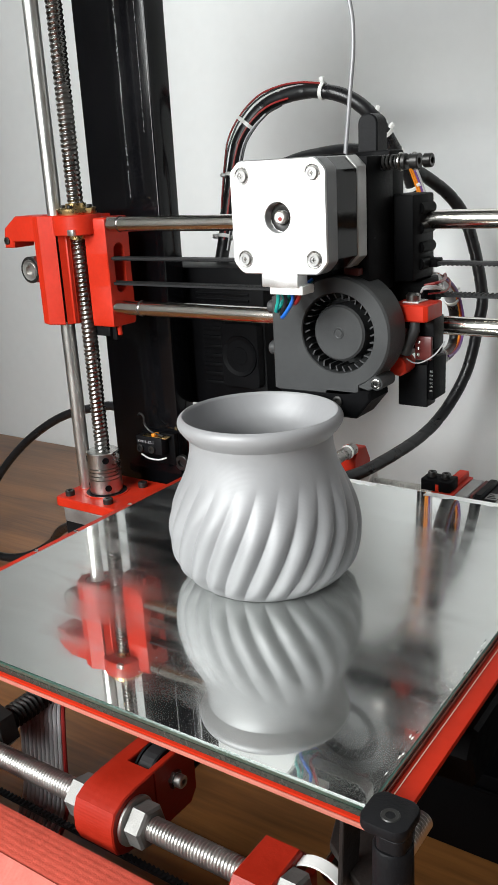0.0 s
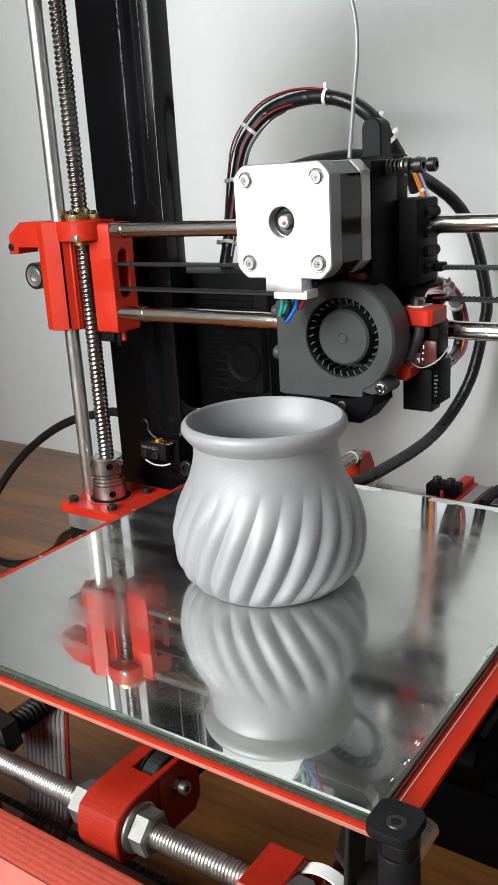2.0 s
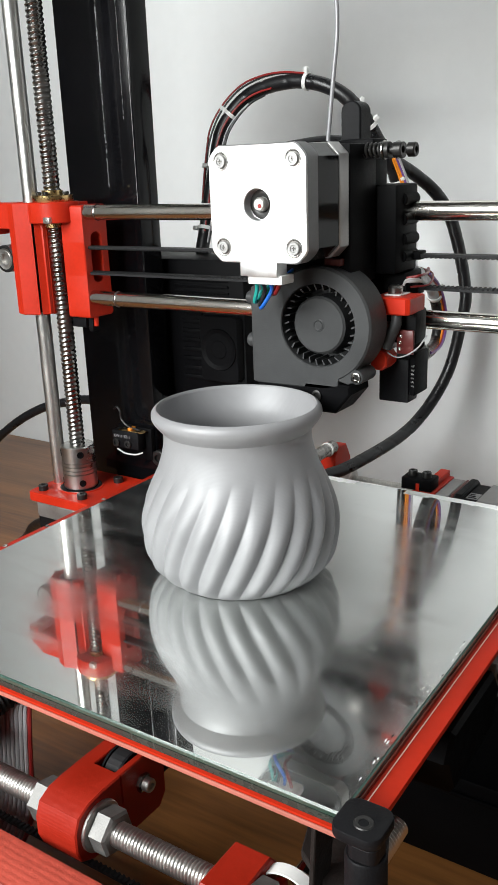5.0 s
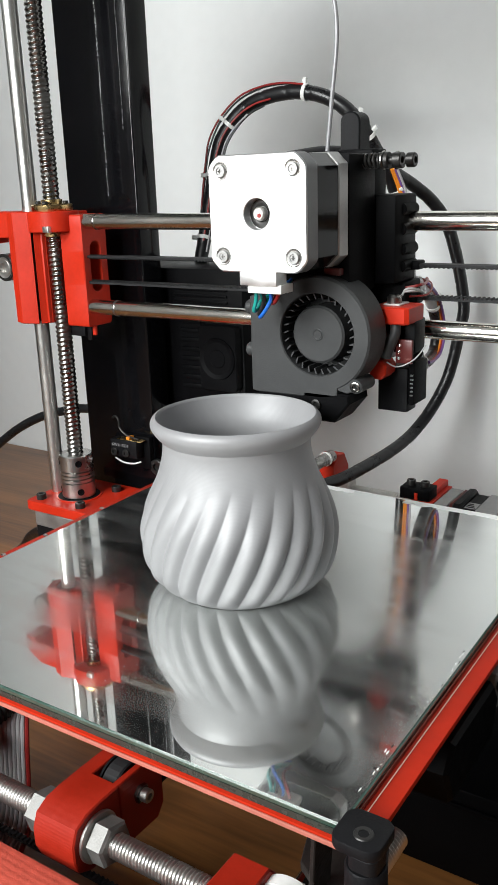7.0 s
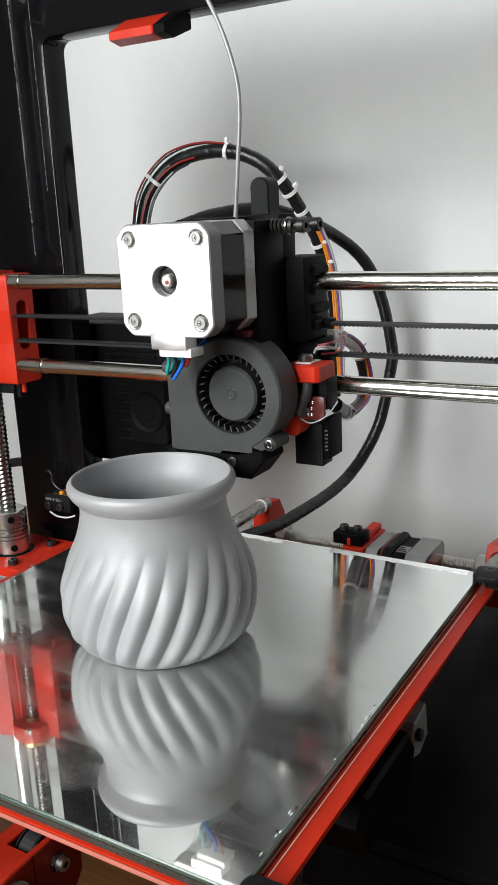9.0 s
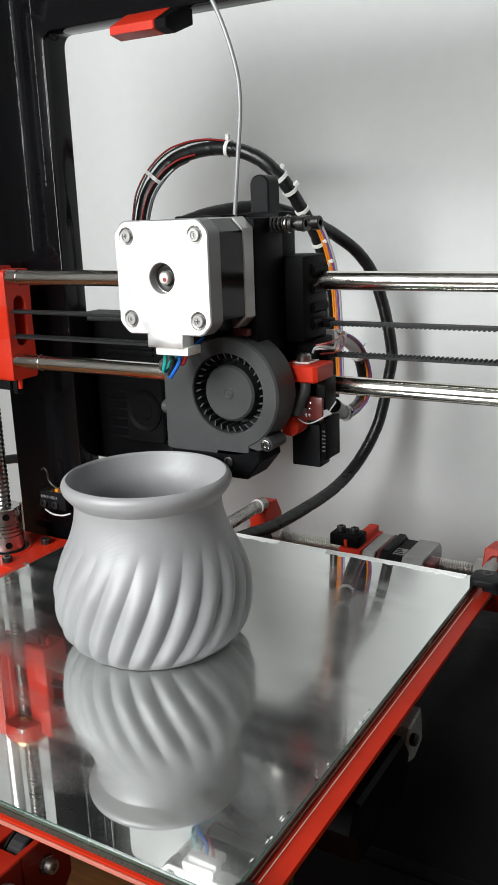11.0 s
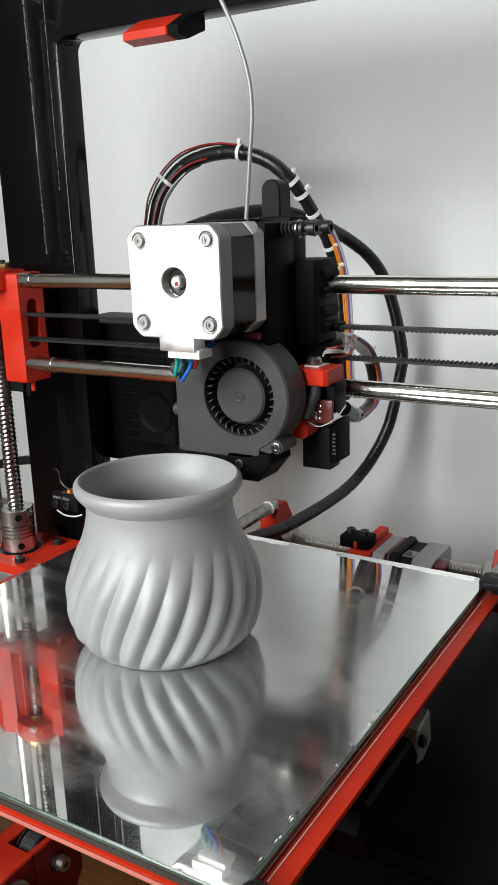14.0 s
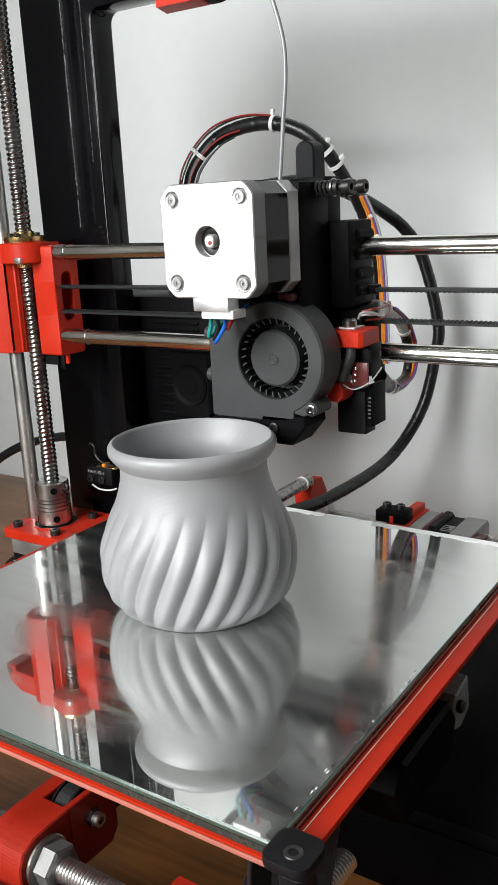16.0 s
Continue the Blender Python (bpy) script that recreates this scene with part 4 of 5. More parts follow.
part("clear_sleeve", sweep(RPATH[:cut + 1], 0.0037, 14), GREY_PVC, loom, "pale clear wrap over the branch wires")
part("return_sleeve", sweep(RPATH[cut:], lambda w, t: wrapped(w, t, 0.0037, 0.009), 14), RUBBER, loom)
for q, (mat, dx) in enumerate(((WIRE_ORANGE, 0.0040), (WIRE_RED, 0.0052), (WIRE_VIOLET, 0.0062))):
    wire([RPATH[k] + Vector((dx * 0.9, -0.002, dx * 0.25)) for k in range(cut // 2, len(RPATH) * 3 // 4, 6)], 0.0008, mat, loom)
for k in (cut - 4, len(RPATH) * 3 // 4 - 2, len(RPATH) * 4 // 5):
    tie(RPATH[k], RPATH[k + 1] - RPATH[k], 0.0042, loom, (0.5, 0.1, 0.9) if k < cut else None)

big = thing("power_cable", "thick black spiral-wrapped cable hanging in a wide loop", "cable")
CP = [(-0.1000, 0.150, 0.160), (-0.0828, 0.170, 0.167), (-0.0623, 0.200, 0.1678), (-0.0455, 0.250, 0.1505), (-0.0295, 0.272, 0.1250), (-0.0215, 0.286, 0.0770), (-0.0233, 0.286, 0.0520),
      (-0.0300, 0.278, 0.0155), (-0.0428, 0.250, -0.0142), (-0.0552, 0.190, -0.0240), (-0.0660, 0.160, -0.0255), (-0.0780, 0.140, -0.0270)]
part("sleeve", sweep(smooth_path(CP, 0.0012), lambda w, t: wrapped(w, t, 0.0040, 0.016), 16), RUBBER, big)

side = thing("power_cable", "black spiral-wrapped cable curving down to the table", "cable", at=(-0.008, 0.010, -0.001))
part("sleeve", sweep(smooth_path([(-0.188, 0.117, 0.060), (-0.192, 0.118, 0.035), (-0.202, 0.120, 0.016), (-0.222, 0.122, 0.013), (-0.262, 0.122, 0.002), (-0.298, 0.120, -0.018), (-0.330, 0.116, -0.046), (-0.352, 0.106, -0.080), (-0.340, 0.085, -0.097), (-0.303, 0.079, -0.0995), (-0.275, 0.080, -0.094), (-0.248, 0.080, -0.079), (-0.220, 0.066, -0.058), (-0.1946, 0.055, -0.044)], 0.0015), lambda w, t: wrapped(w, t, 0.0031, 0.012), 14), RUBBER, side)
thin = thing("power_cable", "thin black cable down beside the lead screw", "cable", at=(-0.007, 0.010, 0))
part("sleeve", sweep(smooth_path([(-0.1835, 0.114, 0.150), (-0.187, 0.115, 0.115), (-0.190, 0.116, 0.080), (-0.186, 0.114, 0.045), (-0.181, 0.112, 0.015), (-0.179, 0.112, -0.015), (-0.182, 0.114, -0.060), (-0.190, 0.118, TABLE_Z + 0.003)], 0.002), 0.0022, 12), RUBBER, thin)

# ---- bed ----
GX0, GX1, GY0, GY1 = -0.1108, 0.0939, -0.1154, 0.1055
bed = thing("heated_bed", "red lacquered heated bed board with pale cut edges", "printer bed")
part("board", box((-0.1208, -0.1166, -0.0062), (0.1012, 0.1075, -0.0041), 0.0002), RED_FLAT, bed)
part("cut_edge", box((-0.1208, -0.1173, -0.0062), (0.1010, -0.1167, -0.0047), 0.0002), PINK, bed, "pale cut front edge")
part("printed_line", box((0.0952, -0.1030, -0.0041), (0.09555, 0.0900, -0.00402)), MARK, bed, "thin pale printed line")
for i, (sx, sy) in enumerate(((-0.1192, -0.072), (-0.1194, -0.036), (-0.1192, -0.010), (-0.1193, 0.030))):
    part("solder_pad", lathe([(0, 0.0006), (0.0009, 0.0004), (0.0013, 0)], 14, (sx, sy, -0.0041), (0, 0, 1)), SOLDER, bed)
mirror = thing("mirror_plate", "mirror glass plate with a smeared face on the bed", "mirror")
part("glass", box((GX0, GY0, -0.0019), (GX1, GY1, -0.0002), 0.0003, 1), GLASS_EDGE, mirror, "green glass edge")
part("glass_foot", box((GX0, GY0, -0.0040), (GX1, GY1, -0.0019)), GLASS_DARK, mirror, "dark lower edge")
part("side_edge", box((GX1 + 0.00002, GY0 + 0.002, -0.0040), (GX1 + 0.0004, GY1, -0.0020)), GLASS_FOOT, mirror, "clear side edge with the red board showing through")
part("silvered_face", box((GX0 + 0.0006, GY0 + 0.0006, -0.00019), (GX1 - 0.0006, GY1 - 0.0006, 0.0)), MIRROR, mirror, "reflecting face")


def ragged(x0, x1, y0, y1, step, seed):
    """A thin strip whose inner side is uneven."""
    r = random.Random(seed)
    pts, x = [(x1, y1), (x0, y1)], x0
    while x < x1:
        pts.append((x, y0 + r.uniform(-0.5, 0.5) * (y1 - y0) * 0.45))
        x += step * r.uniform(0.5, 1.5)
    pts.append((x1, y0))
    return prism(pts, "z", 0.00002, 0.0001)


# Bright reflection at the back edge, laid on as white strips.
for x0, x1, w, s in ((-0.100, -0.0105, 0.0050, 1), (-0.0105, 0.017, 0.0012, 2), (0.017, 0.088, 0.0052, 3)):
    part("reflection_strip", ragged(x0, x1, GY1 - w, GY1 - 0.0004, 0.003, s), GLINT_CHIP, mirror, "bright reflection along the back edge, drawn as a white strip", smooth=False)
for i in range(16):
    r = random.Random(100 + i)
    y = GY0 + 0.012 + 0.085 * r.random()
    x = GX1 - 0.0010 - abs(r.gauss(0, 0.0008))
    pts = [(x + r.uniform(0.0001, 0.0003) * math.cos(a), y + r.uniform(0.0002, 0.0014) * math.sin(a)) for a in [k * math.pi / 4 for k in range(8)]]
    part("chip", prism(pts, "z", 0.00002, 0.00008), GLINT_CHIP if i % 3 else BLACK_PLASTIC, mirror, smooth=False)
r = random.Random(8)
for i in range(22):
    x, y = (r.gauss(0.008, 0.008), r.gauss(-0.086, 0.012)) if i < 16 else (r.uniform(-0.1, 0.09), r.uniform(-0.11, 0.09))
    q = r.uniform(0.00008, 0.00028)
    part("droplet", lathe([(0, 0.00008), (q * 0.8, 0.00006), (q, 0)], 8, (x, y, 0.00001), (0, 0, 1)), GREY_PVC, mirror)


def bed_clip(x, y, rot, deep, top, half, screw, label):
    c = thing("bed_clip", label, "clip", "bed corner clips", at=(x, y, 0))
    c.rotation_euler = (0, 0, radians(rot))
    thick = 0.0034
    part("cap", prism(rounded(-half, -half, half, half, half * 0.55, 8), "z", top - thick, top, 0.0007, 2), BLACK_PLASTIC, c)
    sx, sy = screw
    part("screw", lathe([(0, top - 0.0008), (0.0013, top - 0.0008), (0.0014, top + 0.0002), (0.0024, top + 0.0003), (0.0027, top - 0.0001), (0.0027, top - 0.0012)], 24, (sx, sy, 0), (0, 0, 1)), BLACK_STEEL, c)
    part("skirt", prism(rounded(-half * 0.3, -half * 0.92, half * 0.92, half * 0.3, 0.0025), "z", top - thick - 0.0048, top - thick + 0.0003, 0.0006), BLACK_PLASTIC, c)
    if deep:
        z1 = top - thick - 0.0046
        part("post", lathe([(0, -deep), (0.0072, -deep), (0.0072, -deep + 0.010), (0.0056, -deep + 0.0104), (0.0054, z1 - 0.0006), (0.0050, z1), (0, z1)], 32, (0.0016, -0.0016, 0), (0, 0, 1)), BLACK_PLASTIC, c)
    return c


bed_clip(0.1003, -0.1160, 0, 0.036, 0.0022, 0.0067, (0.0008, -0.0014), "black printed corner clip on a round post at the bed")
bed_clip(0.0985, 0.1010, 90, 0.0, 0.0030, 0.0070, (0.0025, 0.0005), "flat black printed corner clip holding the mirror")

carrier = thing("bed_carrier", "dark brown painted steel carrier plate under the bed", "printer part")
part("plate", box((-0.090, -0.060, -0.0330), (0.078, 0.060, -0.0300), 0.0004), PLATE_BROWN, carrier)
m = prism([(0.060, -0.0600), (0.0745, -0.1030), (0.0985, -0.1190), (0.1045, -0.1125), (0.078, -0.0450)], "z", -0.0330, -0.0300, 0.0003)
part("arm", m, PLATE_BROWN, carrier)
part("arm", prism([(0.060, 0.0600), (0.0790, 0.0900), (0.0860, 0.0870), (0.078, 0.0450)], "z", -0.0330, -0.0300, 0.0003), PLATE_BROWN, carrier)
part("side_plate", prism([(-0.1010, -0.0068), (-0.1125, -0.0068), (-0.1180, -0.0600), (-0.1090, -0.0600)], "x", 0.0835, 0.0850, 0.0003), PLATE_BROWN, carrier)
part("spacer", cyl((-0.080, 0, -0.0300), (-0.080, 0, -0.0063), 0.004, 16), STEEL, carrier)
part("spacer", cyl((0.070, 0, -0.0300), (0.070, 0, -0.0063), 0.004, 16), STEEL, carrier)

# ---- the vase ----
vase_profile = [(0.0298, 0.0), (0.0322, 0.0018), (0.0350, 0.0050), (0.0374, 0.0090), (0.0387, 0.0140), (0.0393, 0.0195), (0.0391, 0.0250), (0.0381, 0.0305), (0.0364, 0.0355), (0.0344, 0.0402), (0.0322, 0.0448), (0.0307, 0.0492), (0.0297, 0.0530), (0.0292, 0.0560), (0.0291, 0.0585), (0.0294, 0.0606)]
rim_profile = [(0.0294, 0.0606), (0.0301, 0.0613), (0.0312, 0.0625), (0.0323, 0.0639), (0.0331, 0.0652), (0.0334, 0.0664), (0.0332, 0.0677), (0.0325, 0.0688), (0.0316, 0.0694), (0.0310, 0.0693), (0.0305, 0.0684)]
hollow = [(0.0305, 0.0684), (0.0299, 0.0655), (0.0290, 0.0625), (0.0281, 0.0595), (0.0277, 0.0565), (0.0279, 0.0530), (0.0304, 0.0450), (0.0346, 0.0355), (0.0374, 0.0250), (0.0374, 0.0180), (0.0352, 0.0100), (0.0312, 0.0040), (0.0280, 0.0025)]


def turned(profile, close=False):
    """A surface of revolution whose outside carries twisted convex lobes, parted by sharp creases, that fade out below the neck."""
    m, N, lobes, rows = bmesh.new(), (960 if not close else 192), 24, []
    for r0, z in profile:
        fade = max(0.0, min(1.0, (0.049 - z) / 0.024)) ** 1.3 * min(1.0, 0.04 + z / 0.0065) if not close else 0.0
        twist = radians(38) * (z / 0.05) - radians(7) * (z / 0.05) ** 2
        row = []
        for k in range(N):
            a = 2 * math.pi * k / N
            f = (a - twist) * lobes / 2
            lobe = math.sqrt(math.sin(f) ** 2 + 0.0015)
            r = r0 + 0.0026 * fade * (lobe - 0.70)
            row.append(m.verts.new((r * math.cos(a), r * math.sin(a), z)))
        rows.append(row)
    for r0, r1 in zip(rows, rows[1:]):
        for k in range(N):
            m.faces.new((r0[k], r0[(k + 1) % N], r1[(k + 1) % N], r1[k]))
    if close:
        m.faces.new(rows[-1])
    else:
        m.faces.new(rows[0][::-1])
    return m


def even(profile, step):
    return [(p.x, p.z) for p in smooth_path([(r, 0, z) for r, z in profile], step)]


vase = thing("vase", "silver-grey printed vase with twisted flutes standing on the mirror", "vase", at=(-0.0072, -0.0080, 0.0002))
part("body", turned(even(vase_profile, 0.0007)), VASE, vase)
part("rim", lathe(even(rim_profile, 0.0007), 192, (0, 0, 0), (0, 0, 1)), VASE, vase, "rolled rim")
part("hollow", turned(hollow, True), VASE, vase, "smooth inside")

# ---- front of the printer: threaded rod, belt idler, corners ----
NY, NZ = -0.1175, -0.0400
fr = thing("threaded_rod", "zinc-plated threaded rod with hexagon nuts across the front", "threaded rod", "threaded rods")
part("thread", threaded((-0.135, NY, NZ), (0.118, NY, NZ), 0.0041, 0.00128, 0.0005, 20, 6), STEEL, fr)


def nut_on(x, sign, parent, r=0.0074, h=0.0066, y=NY, z=NZ):
    n = part("nut", hexagon((x, y, z), (x + sign * h, y, z), r), NUT_ZINC, parent)
    return n


idler = thing("belt_idler", "red printed belt idler block clamped between nuts on the rod", "printer part")
IX0, IX1, SL0, SL1, SLY = -0.0088, 0.0088, -0.0027, 0.0060, -0.1060
AY, AZ = -0.0964, -0.0384
front = [(SLY, -0.0520), (-0.1120, -0.0515), (-0.1210, -0.0508), (-0.1260, -0.0482), (-0.1278, -0.0435), (-0.1278, -0.0370), (-0.1258, -0.0322), (-0.1210, -0.0298), (-0.1150, -0.0292), (SLY, -0.0292)]
part("body", prism(front, "x", IX0, IX1, 0.0005), RED_DULL, idler)
rear = [(SLY, -0.0540), (SLY, -0.0292), (-0.0880, -0.0296), (-0.0845, -0.0330), (-0.0845, -0.0500), (-0.0880, -0.0545)]
part("cheek", prism(rear, "x", IX0, SL0, 0.0004), RED_DULL, idler)
part("cheek", prism(rear, "x", SL1, IX1, 0.0004), RED_DULL, idler)
MX = (SL0 + SL1) / 2
roller = part("roller", lathe([(0, -0.0039), (0.0097, -0.0039), (0.0097, -0.0031), (0.0084, -0.0030), (0.0084, 0.0030), (0.0097, 0.0031), (0.0097, 0.0039), (0, 0.0039)], 40, (MX, AY, AZ), (1, 0, 0)), BLACK_PLASTIC, idler, "black idler roller")
part("axle_nut", hexagon((IX1 - 0.0002, AY, AZ), (IX1 + 0.0018, AY, AZ), 0.0034, 0.0003), STEEL_DARK, idler)
socket_screw((IX1 + 0.0017, AY, AZ), (1, 0, 0), 0.0024, 0.0026, idler, mat=STEEL)
for x, s in ((IX0, -1), (IX1, 1)):
    part("washer", cyl((x, NY, NZ), (x + s * 0.0014, NY, NZ), 0.0084, 32, 0.0003), STEEL, idler)
    nut_on(x + s * 0.0014, s, idler)
bb = thing("drive_belt", "black toothed belt looped over the idler roller under the bed", "belt")
bx = MX
arc = [math.radians(a) for a in range(90, 271, 12)]
loop = [(0.150, AZ + 0.0093)] + [(AY + 0.0093 * math.cos(a), AZ + 0.0093 * math.sin(a)) for a in arc] + [(0.150, AZ - 0.0093)]
inner_loop = [(0.150, AZ + 0.0086)] + [(AY + 0.0086 * math.cos(a), AZ + 0.0086 * math.sin(a)) for a in arc] + [(0.150, AZ - 0.0086)]
part("run", prism(loop + inner_loop[::-1], "x", bx - 0.0027, bx + 0.0027), BELT, bb, smooth=False)
low = thing("threaded_rod", "zinc-plated threaded rod low across the front", "threaded rod", "threaded rods")
part("thread", threaded((-0.135, NY, NZ - 0.038), (0.118, NY, NZ - 0.038), 0.0046, 0.00165, 0.0007, 14, 4), STEEL_DARK, low)


def corner(x, y, label, sign):
    """A printed corner block: two bores across, the long rods through it, and a saddle with a cable tie for the smooth rod."""
    c = thing("frame_corner", label, "printer part", "frame corners", at=(x, y, 0))
    part("block", prism([(-0.0125, TABLE_Z + 0.001), (0.0125, TABLE_Z + 0.001), (0.0125, -0.0380), (0.0090, -0.0340), (-0.0090, -0.0340), (-0.0125, -0.0380)], "x", -0.0065, 0.0065, 0.0006), RED_DULL, c)
    sad = part("saddle", prism(rounded(0.0065 * sign, -0.012, 0.0230 * sign, 0.012, 0.003) if sign > 0 else rounded(-0.0230, -0.012, -0.0065, 0.012, 0.003), "z", -0.0620, -0.0480, 0.0006), RED_DULL, c)
    part("rib", box((0.0075 * sign if sign > 0 else -0.0105, -0.0115, -0.0480), (0.0105 if sign > 0 else -0.0075, 0.0115, -0.0410), 0.0005), RED_DULL, c)
    part("rib", box((0.0195 if sign > 0 else -0.0225, -0.0115, -0.0480), (0.0225 if sign > 0 else -0.0195, 0.0115, -0.0410), 0.0005), RED_DULL, c)
    return c


FC = 0.0600
c = corner(FC, -0.1155, "red printed front corner block with a white cable tie", 1)
nut_on(FC + 0.0066, 1, fr)
corner(-0.0890, -0.1155, "red printed front corner block", -1)
SX = FC + 0.0150
sr = thing("smooth_rod", "chrome guide rod of the bed lying in the red corner block", "rod", "printer guide rods")
part("shaft", cyl((SX, -0.1040, -0.0410), (SX, 0.190, -0.0410), 0.0042, 24, 0.0005), CHROME, sr)
tt = thing("cable_tie", "white nylon cable tie over the guide rod's end", "cable tie")
part("strap", lathe([(0.0103, -0.0021), (0.0110, -0.0021), (0.0110, 0.0021), (0.0103, 0.0021), (0.0103, -0.0021)], 40, (SX - 0.0020, -0.1075, -0.0455), (0, 1, 0)), NYLON, tt)
part("lock", box((SX - 0.0150, -0.1105, -0.0425), (SX - 0.0110, -0.1050, -0.0375), 0.0008), NYLON, tt)
sl = thing("smooth_rod", "chrome guide rod of the bed", "rod", "printer guide rods")
part("shaft", cyl((-0.0725, -0.1000, -0.0160), (-0.0725, 0.1950, -0.0160), 0.0040, 24, 0.0005), STEEL_DARK, sl)

yr = thing("threaded_rod", "thick zinc-plated threaded rod along the bed's side", "threaded rod", "threaded rods")
part("thread", threaded((0.0868, -0.105, -0.0455), (0.0868, -0.064, -0.0455), 0.0043, 0.0015, 0.0007, 20, 5), STEEL, yr)
yl = thing("threaded_rod", "dark oily threaded rod along the bed's side", "threaded rod", "threaded rods")
part("thread", threaded((-0.0715, -0.118, -0.0400), (-0.0715, 0.200, -0.0400), 0.0052, 0.0022, 0.0009, 20, 5), BLACK_STEEL, yl)
part("nut", hexagon((-0.0715, -0.112, -0.0400), (-0.0715, -0.103, -0.0400), 0.0098), BLACK_STEEL, yl)

ribbon = thing("ribbon_cable", "grey flat ribbon cable twisting down to the table", "cable")
for k in range(11):
    o = 0.0020 * (k - 5)
    mat = WIRE_RED if k == 10 else GREY_PVC
    wire([(-0.060 + .5 * o, -0.045, -0.0250), (-0.066 + .5 * o, -0.072, -0.0300), (-0.0690 + o * 0.35, -0.0850 + .8 * o, -0.0420 - .1 * o), (-0.0680 + o * 0.9, -0.0880 + .3 * o, -0.0520), (-0.0690 + o * 1.25, -0.0890, -0.0700), (-0.0700 + o * 1.25, -0.0910, -0.0880), (-0.0730 + o * 1.2, -0.1000, TABLE_Z + 0.003), (-0.0760 + o * 1.2, -0.1150, TABLE_Z + 0.0016)], 0.00092, mat, ribbon, "strand")

panel = thing("display_cover", "pale red printed display housing with visible layer lines", "display housing")
part("shell", prism([(-0.1330, TABLE_Z + 0.0005), (-0.1330, -0.0430), (-0.1343, -0.0412), (-0.1492, -0.0405), (-0.2160, -0.0780), (-0.2160, TABLE_Z + 0.0005)], "x", -0.190, 0.062, 0.0008), RED_PANEL, panel)
slope = [(-0.1500, -0.0409), (-0.2150, -0.0774), (-0.2153, -0.0767), (-0.1503, -0.0402)]
part("front_plate", prism(slope, "x", -0.186, 0.058, 0.0002), PANEL_PALE, panel, "paler sloping face with layer lines")
pb = thing("drive_belt", "black toothed belt lying behind the red housing", "belt")
part("run", toothed_belt((-0.110, -0.1160, -0.0600), (0.050, -0.1160, -0.0600), 0.0022, 1), BELT, pb, smooth=False)

# ---- back of the printer ----
BYR, BZR = 0.180, -0.0330
rr = thing("threaded_rod", "zinc-plated threaded rod across the back", "threaded rod", "threaded rods", at=(-0.0095, 0.0225, -0.0075))
part("thread", threaded((-0.080, BYR, BZR), (0.118, BYR, BZR), 0.0042, 0.0016, 0.0007, 14, 4), STEEL, rr)
part("nut", hexagon((-0.0595, BYR, BZR), (-0.0520, BYR, BZR), 0.0085), STEEL, rr)
part("nut", hexagon((0.0740, BYR, BZR), (0.0815, BYR, BZR), 0.0085), STEEL, rr)
hold = thing("y_motor_holder", "red printed motor holder with a black clamp block", "motor mount")
part("foot", box((-0.0160, 0.1880, -0.0600), (-0.0020, 0.2000, -0.0345), 0.0006), RED, hold)
part("plate", box((-0.0105, 0.1865, -0.0700), (-0.0012, 0.2235, -0.0338), 0.0008), RED, hold)
part("wedge", prism([(0.1900, -0.0340), (0.2230, -0.0340), (0.2230, -0.0300), (0.2080, -0.0300)], "x", -0.0105, -0.0040, 0.0005), RED, hold)
blk = part("clamp_block", box((-0.0222, 0.1880, -0.0335), (-0.0030, 0.2010, -0.0262), 0.0006), BLACK_PRINT, hold, "black clamp block")
part("slot_marker", box((-0.0126, 0.1875, -0.0333), (-0.0104, 0.1886, -0.0288), 0.0002), RED, blk)
for x in (-0.0172, -0.0082):
    socket_screw((x, 0.1945, -0.0263), (0, 0, 1), 0.0028, 0.0034, blk)
ym = thing("stepper_motor", "stepper motor with dull aluminium caps lying behind the bed", "motor")
YMY, YMZ = 0.2050, -0.0525


def lying(a, h, mat, x0, x1, name, bev=0.0004):
    o = [(-h, -h + a), (-h + a, -h), (h - a, -h), (h, -h + a), (h, h - a), (h - a, h), (-h + a, h), (-h, h - a)]
    return part(name, prism([(YMY + p, YMZ + q) for p, q in o], "x", x0, x1, bev), mat, ym)


lying(0.0036, 0.0185, ALU_DULL, -0.0008, 0.0072, "front_cap")
lying(0.0042, 0.0178, BLACK_PLASTIC, 0.0072, 0.0245, "core")
lying(0.0036, 0.0185, ALU_DULL, 0.0245, 0.0375, "back_cap")
lying(0.0062, 0.0205, BLACK_PLASTIC, 0.0105, 0.0165, "tape_band", 0.0012)
lying(0.0062, 0.0196, RED_PCB, 0.0085, 0.0104, "red_band", 0.0004)
plate = part("name_plate", box((0.0172, YMY - 0.0125, YMZ + 0.0179), (0.0240, YMY - 0.0030, YMZ + 0.0182), 0.0001), ALU_DULL, ym, "small worn type label")
for q in range(3):
    part("label_bar", box((0.0180, YMY - 0.0115 + 0.0026 * q, YMZ + 0.0181), (0.0232 - 0.0012 * q, YMY - 0.0104 + 0.0026 * q, YMZ + 0.0184)), BLACK_PLASTIC, plate)
part("socket", box((0.0376, YMY - 0.0150, YMZ + 0.0070), (0.0440, YMY - 0.0030, YMZ + 0.0165), 0.0008), RED_PCB, ym, "dark red plug")
rc = thing("frame_corner", "red printed rear corner block with a cable tie", "printer part", "frame corners", at=(-0.0200, 0.0225, -0.0035))
part("block", prism([(0.1680, TABLE_Z + 0.0045), (0.1920, TABLE_Z + 0.0045), (0.1920, -0.0240), (0.1860, -0.0140), (0.1760, -0.0125), (0.1700, -0.0190)], "x", -0.0620, -0.0500, 0.0006), RED, rc)
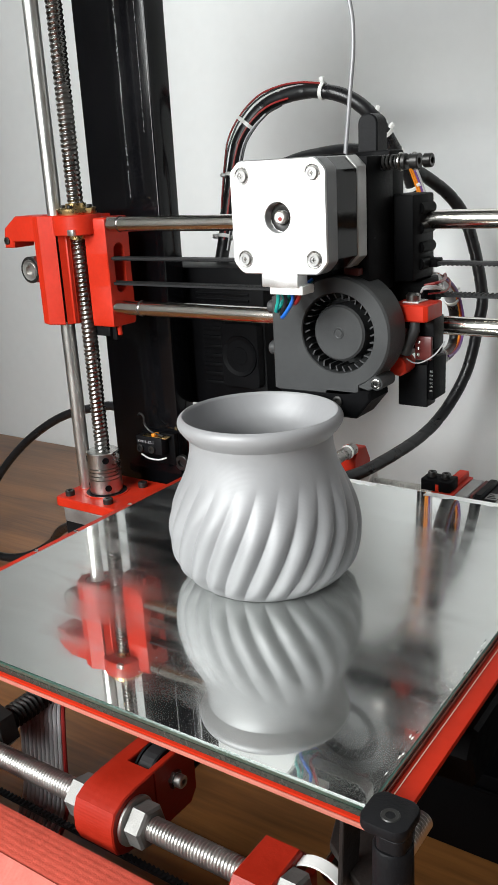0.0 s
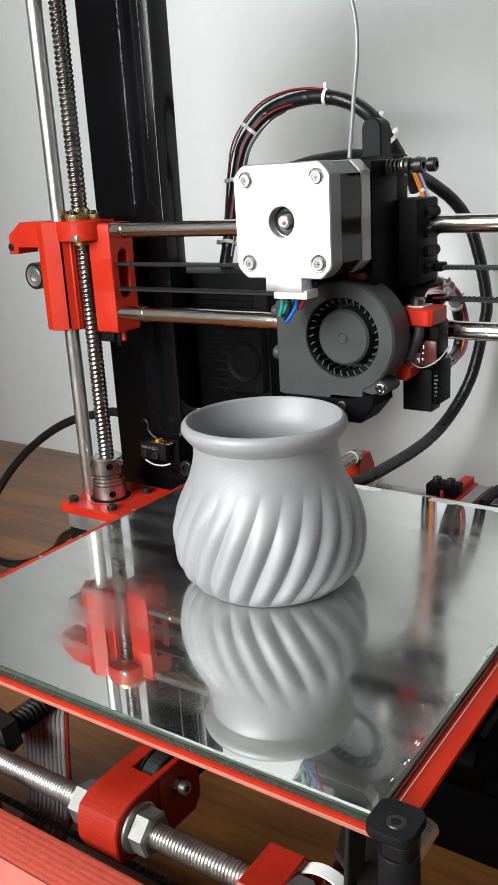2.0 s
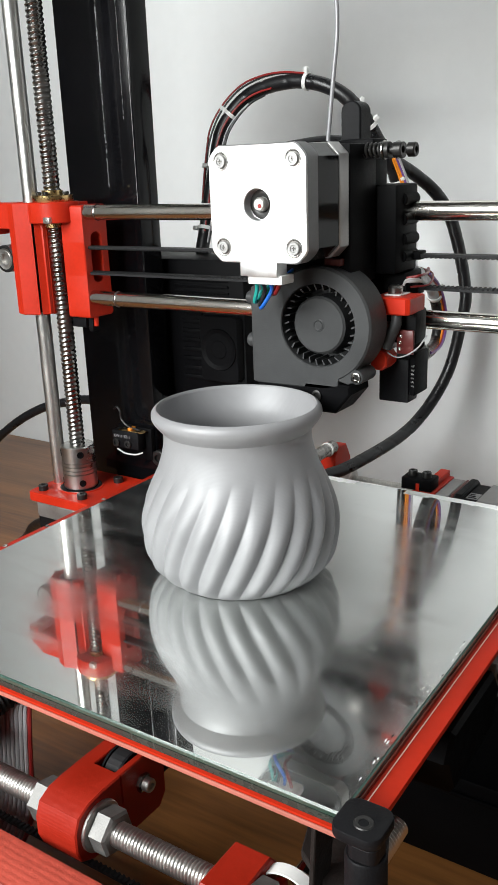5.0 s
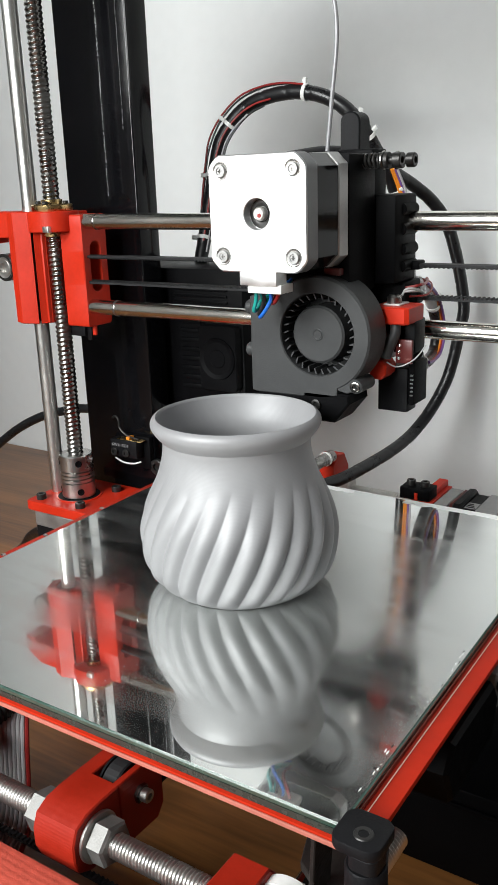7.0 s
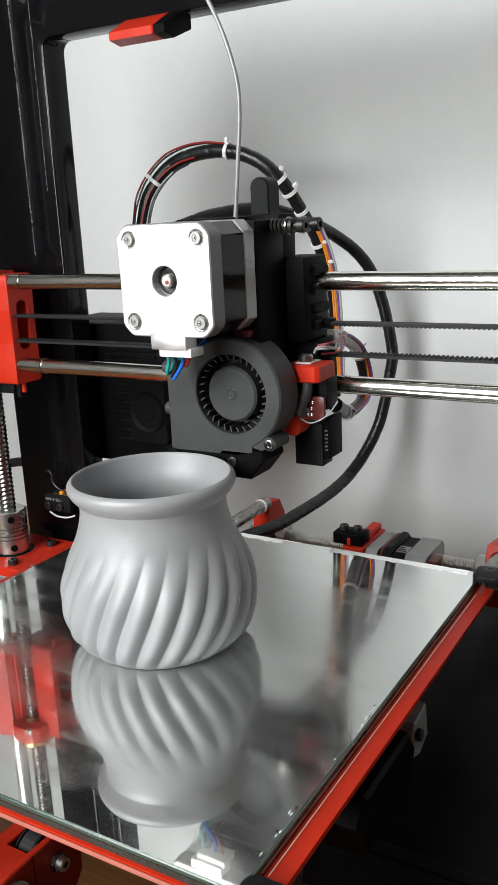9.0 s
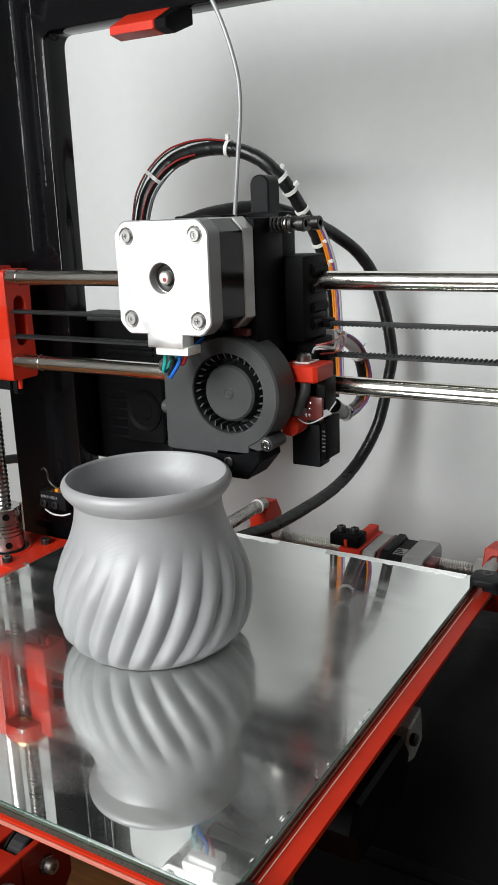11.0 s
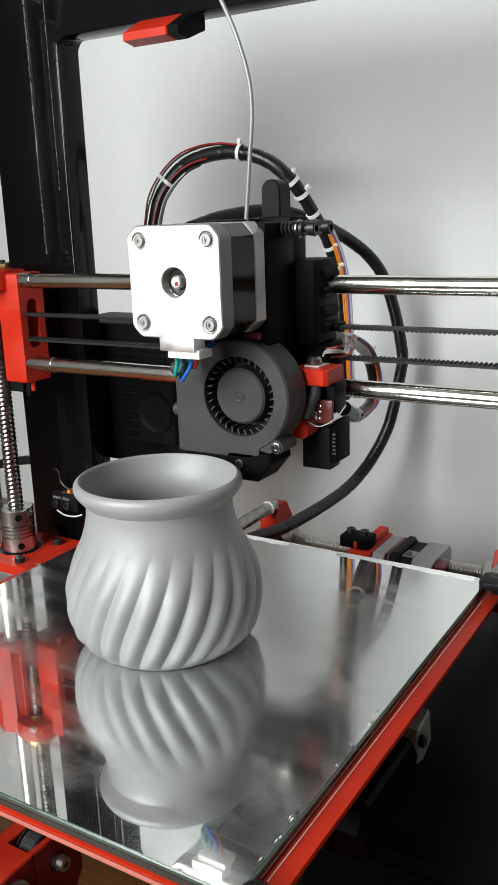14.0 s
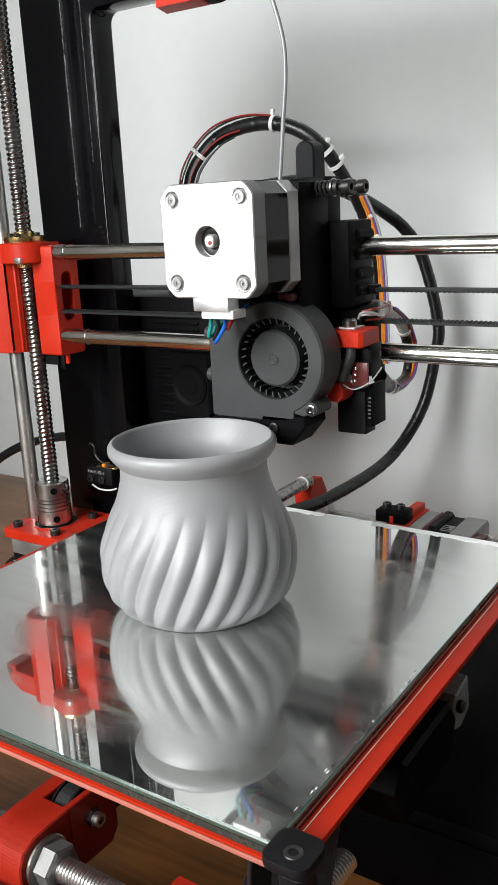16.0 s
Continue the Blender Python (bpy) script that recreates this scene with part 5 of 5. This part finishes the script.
part("cable_tie", lathe([(0.0042, -0.0008), (0.0047, -0.0008), (0.0047, 0.0008), (0.0042, 0.0008), (0.0042, -0.0008)], 28, (-0.0525, 0.1640, -0.0125), (0, 1, 0)), NYLON, rc, "white cable tie")
rc2 = thing("frame_corner", "red printed rear corner block at the bed's right", "printer part", "frame corners", at=(-0.0095, 0.0225, -0.0075))
part("block", prism([(0.1620, -0.0480), (0.1920, -0.0480), (0.1920, -0.0260), (0.1860, -0.0150), (0.1660, -0.0120), (0.1600, -0.0220)], "x", 0.0830, 0.0960, 0.0006), RED, rc2)
part("saddle_rod", cyl((0.0895, 0.1200, -0.0200), (0.0895, 0.1640, -0.0185), 0.0038, 20, 0.0005), STEEL_DARK, rc2, "short steel rod")

# ---- black electronics case behind the left upright ----
case = thing("electronics_case", "black slotted electronics case with a small fan behind the frame", "electronics case", at=(-0.0115, 0.0110, -0.0005))
part("shell", box((-0.1700, 0.1150, 0.0250), (-0.0800, 0.1640, 0.1090), 0.0015), DARK_BOX, case)
for i in range(4):
    o = box((-0.1280, 0.1138, 0.0965 - 0.0035 * i), (-0.0900, 0.1151, 0.0980 - 0.0035 * i), 0.0003)
    part("vent_slat", o, BLACK_PRINT, case)
for i in range(9):
    part("vent_slat", box((-0.1240, 0.1138, 0.0390 + 0.0055 * i), (-0.1090, 0.1151, 0.0415 + 0.0055 * i), 0.0003), BLACK_PRINT, case)
cf = part("case_fan", prism(rounded(-0.1075, 0.0400, -0.0815, 0.0780, 0.003), "y", 0.1090, 0.1150, 0.0005), BLACK_PRINT, case)
part("fan_ring", lathe([(0.0095, 0), (0.0118, -0.0008), (0.0122, 0.0)], 40, (-0.0945, 0.1090, 0.0590), (0, 1, 0)), BLACK_PRINT, cf)
part("fan_hub", lathe([(0, -0.0004), (0.0050, -0.0004), (0.0054, 0)], 32, (-0.0945, 0.1090, 0.0590), (0, 1, 0)), BLACK_PRINT, cf)

# ---- endstop on the frame ----
es = thing("limit_switch", "black micro switch with a metal lever screwed to the frame", "switch", at=(-0.0060, 0.0156, 0.0035))
part("body", box((-0.1625, 0.0775, -0.0040), (-0.1425, 0.0845, 0.0065), 0.0004), BLACK_PLASTIC, es)
part("backplate", box((-0.1640, 0.0845, -0.0120), (-0.1380, 0.0879, 0.0080), 0.0006), BLACK_PRINT, es)
part("lever", sweep(smooth_path([(-0.1620, 0.0805, 0.0185), (-0.1600, 0.0805, 0.0200), (-0.1575, 0.0805, 0.0180), (-0.1570, 0.0805, 0.0130), (-0.1520, 0.0805, 0.0090), (-0.1430, 0.0805, 0.0075)], 0.001), 0.0006, 8), BLACK_STEEL, es)
part("lever_blade", box((-0.1580, 0.0785, 0.0062), (-0.1400, 0.0838, 0.0069), 0.0002), BRASS, es)
part("button", box((-0.1510, 0.0785, 0.0066), (-0.1485, 0.0835, 0.0086), 0.0004), WIRE_ORANGE, es, "orange plunger")
for x in (-0.1590, -0.1500):
    socket_screw((x, 0.0776, -0.0010), (0, -1, 0), 0.0024, 0.0016, es)
wire([(-0.1600, 0.0785, -0.0055), (-0.1530, 0.0772, -0.0070), (-0.1450, 0.0772, -0.0068), (-0.1415, 0.0800, -0.0060)], 0.0005, WHITE_PVC, es)
txt = bpy.data.curves.new("type_text", "FONT")
txt.body, txt.size, txt.extrude = "KW11-3Z-1", 0.0026, 0.00003
tob = new("type_text", txt)
tob.data.materials.append(GREY_PVC)
tob.parent = es
tob.matrix_basis = pose(-0.1612, 0.0773, 0.0024, 90, 0, 0)
socket_screw((-0.1345, 0.0879, -0.0100), (0, -1, 0), 0.0048, 0.0030, es, "knob")

# ---- dark things under and beside the bed ----
# Added black box that stands in for the deep shade under the bed.
shade_box = thing("shade_fill_box", "flat black box added on the table to fill the dark shade under the bed", "electronics case")
part("shell", box((0.0300, -0.0100, TABLE_Z + 0.0005), (0.3400, 0.2600, -0.0640), 0.0015), DARK_BOX, shade_box)
part("rim", box((0.0320, -0.0115, -0.0720), (0.3380, -0.0099, -0.0700), 0.0003), DARK_BOX, shade_box)
bh = thing("bearing_holder", "speckled grey metal bearing holder under the bed", "bearing")
part("shell", prism([(0.0150, -0.0440), (0.0160, -0.0380)] + [(0.0190, -0.0300), (0.0320, -0.0280), (0.0340, -0.0430), (0.0240, -0.0470)], "x", 0.0800, 0.0925, 0.0008), FOIL, bh)
part("bolt_head", cyl((0.0925, 0.0200, -0.0350), (0.0950, 0.0200, -0.0350), 0.0026, 20, 0.0005), BLACK_STEEL, bh)
blk = thing("bed_bearing", "black plastic bearing block under the bed's edge", "bearing")
part("shell", prism([(-0.0440, -0.0330), (-0.0380, -0.0240), (0.0040, -0.0240), (0.0100, -0.0330), (0.0040, -0.0480), (-0.0380, -0.0480)], "x", 0.0780, 0.0960, 0.0015), DARK_BOX, blk)
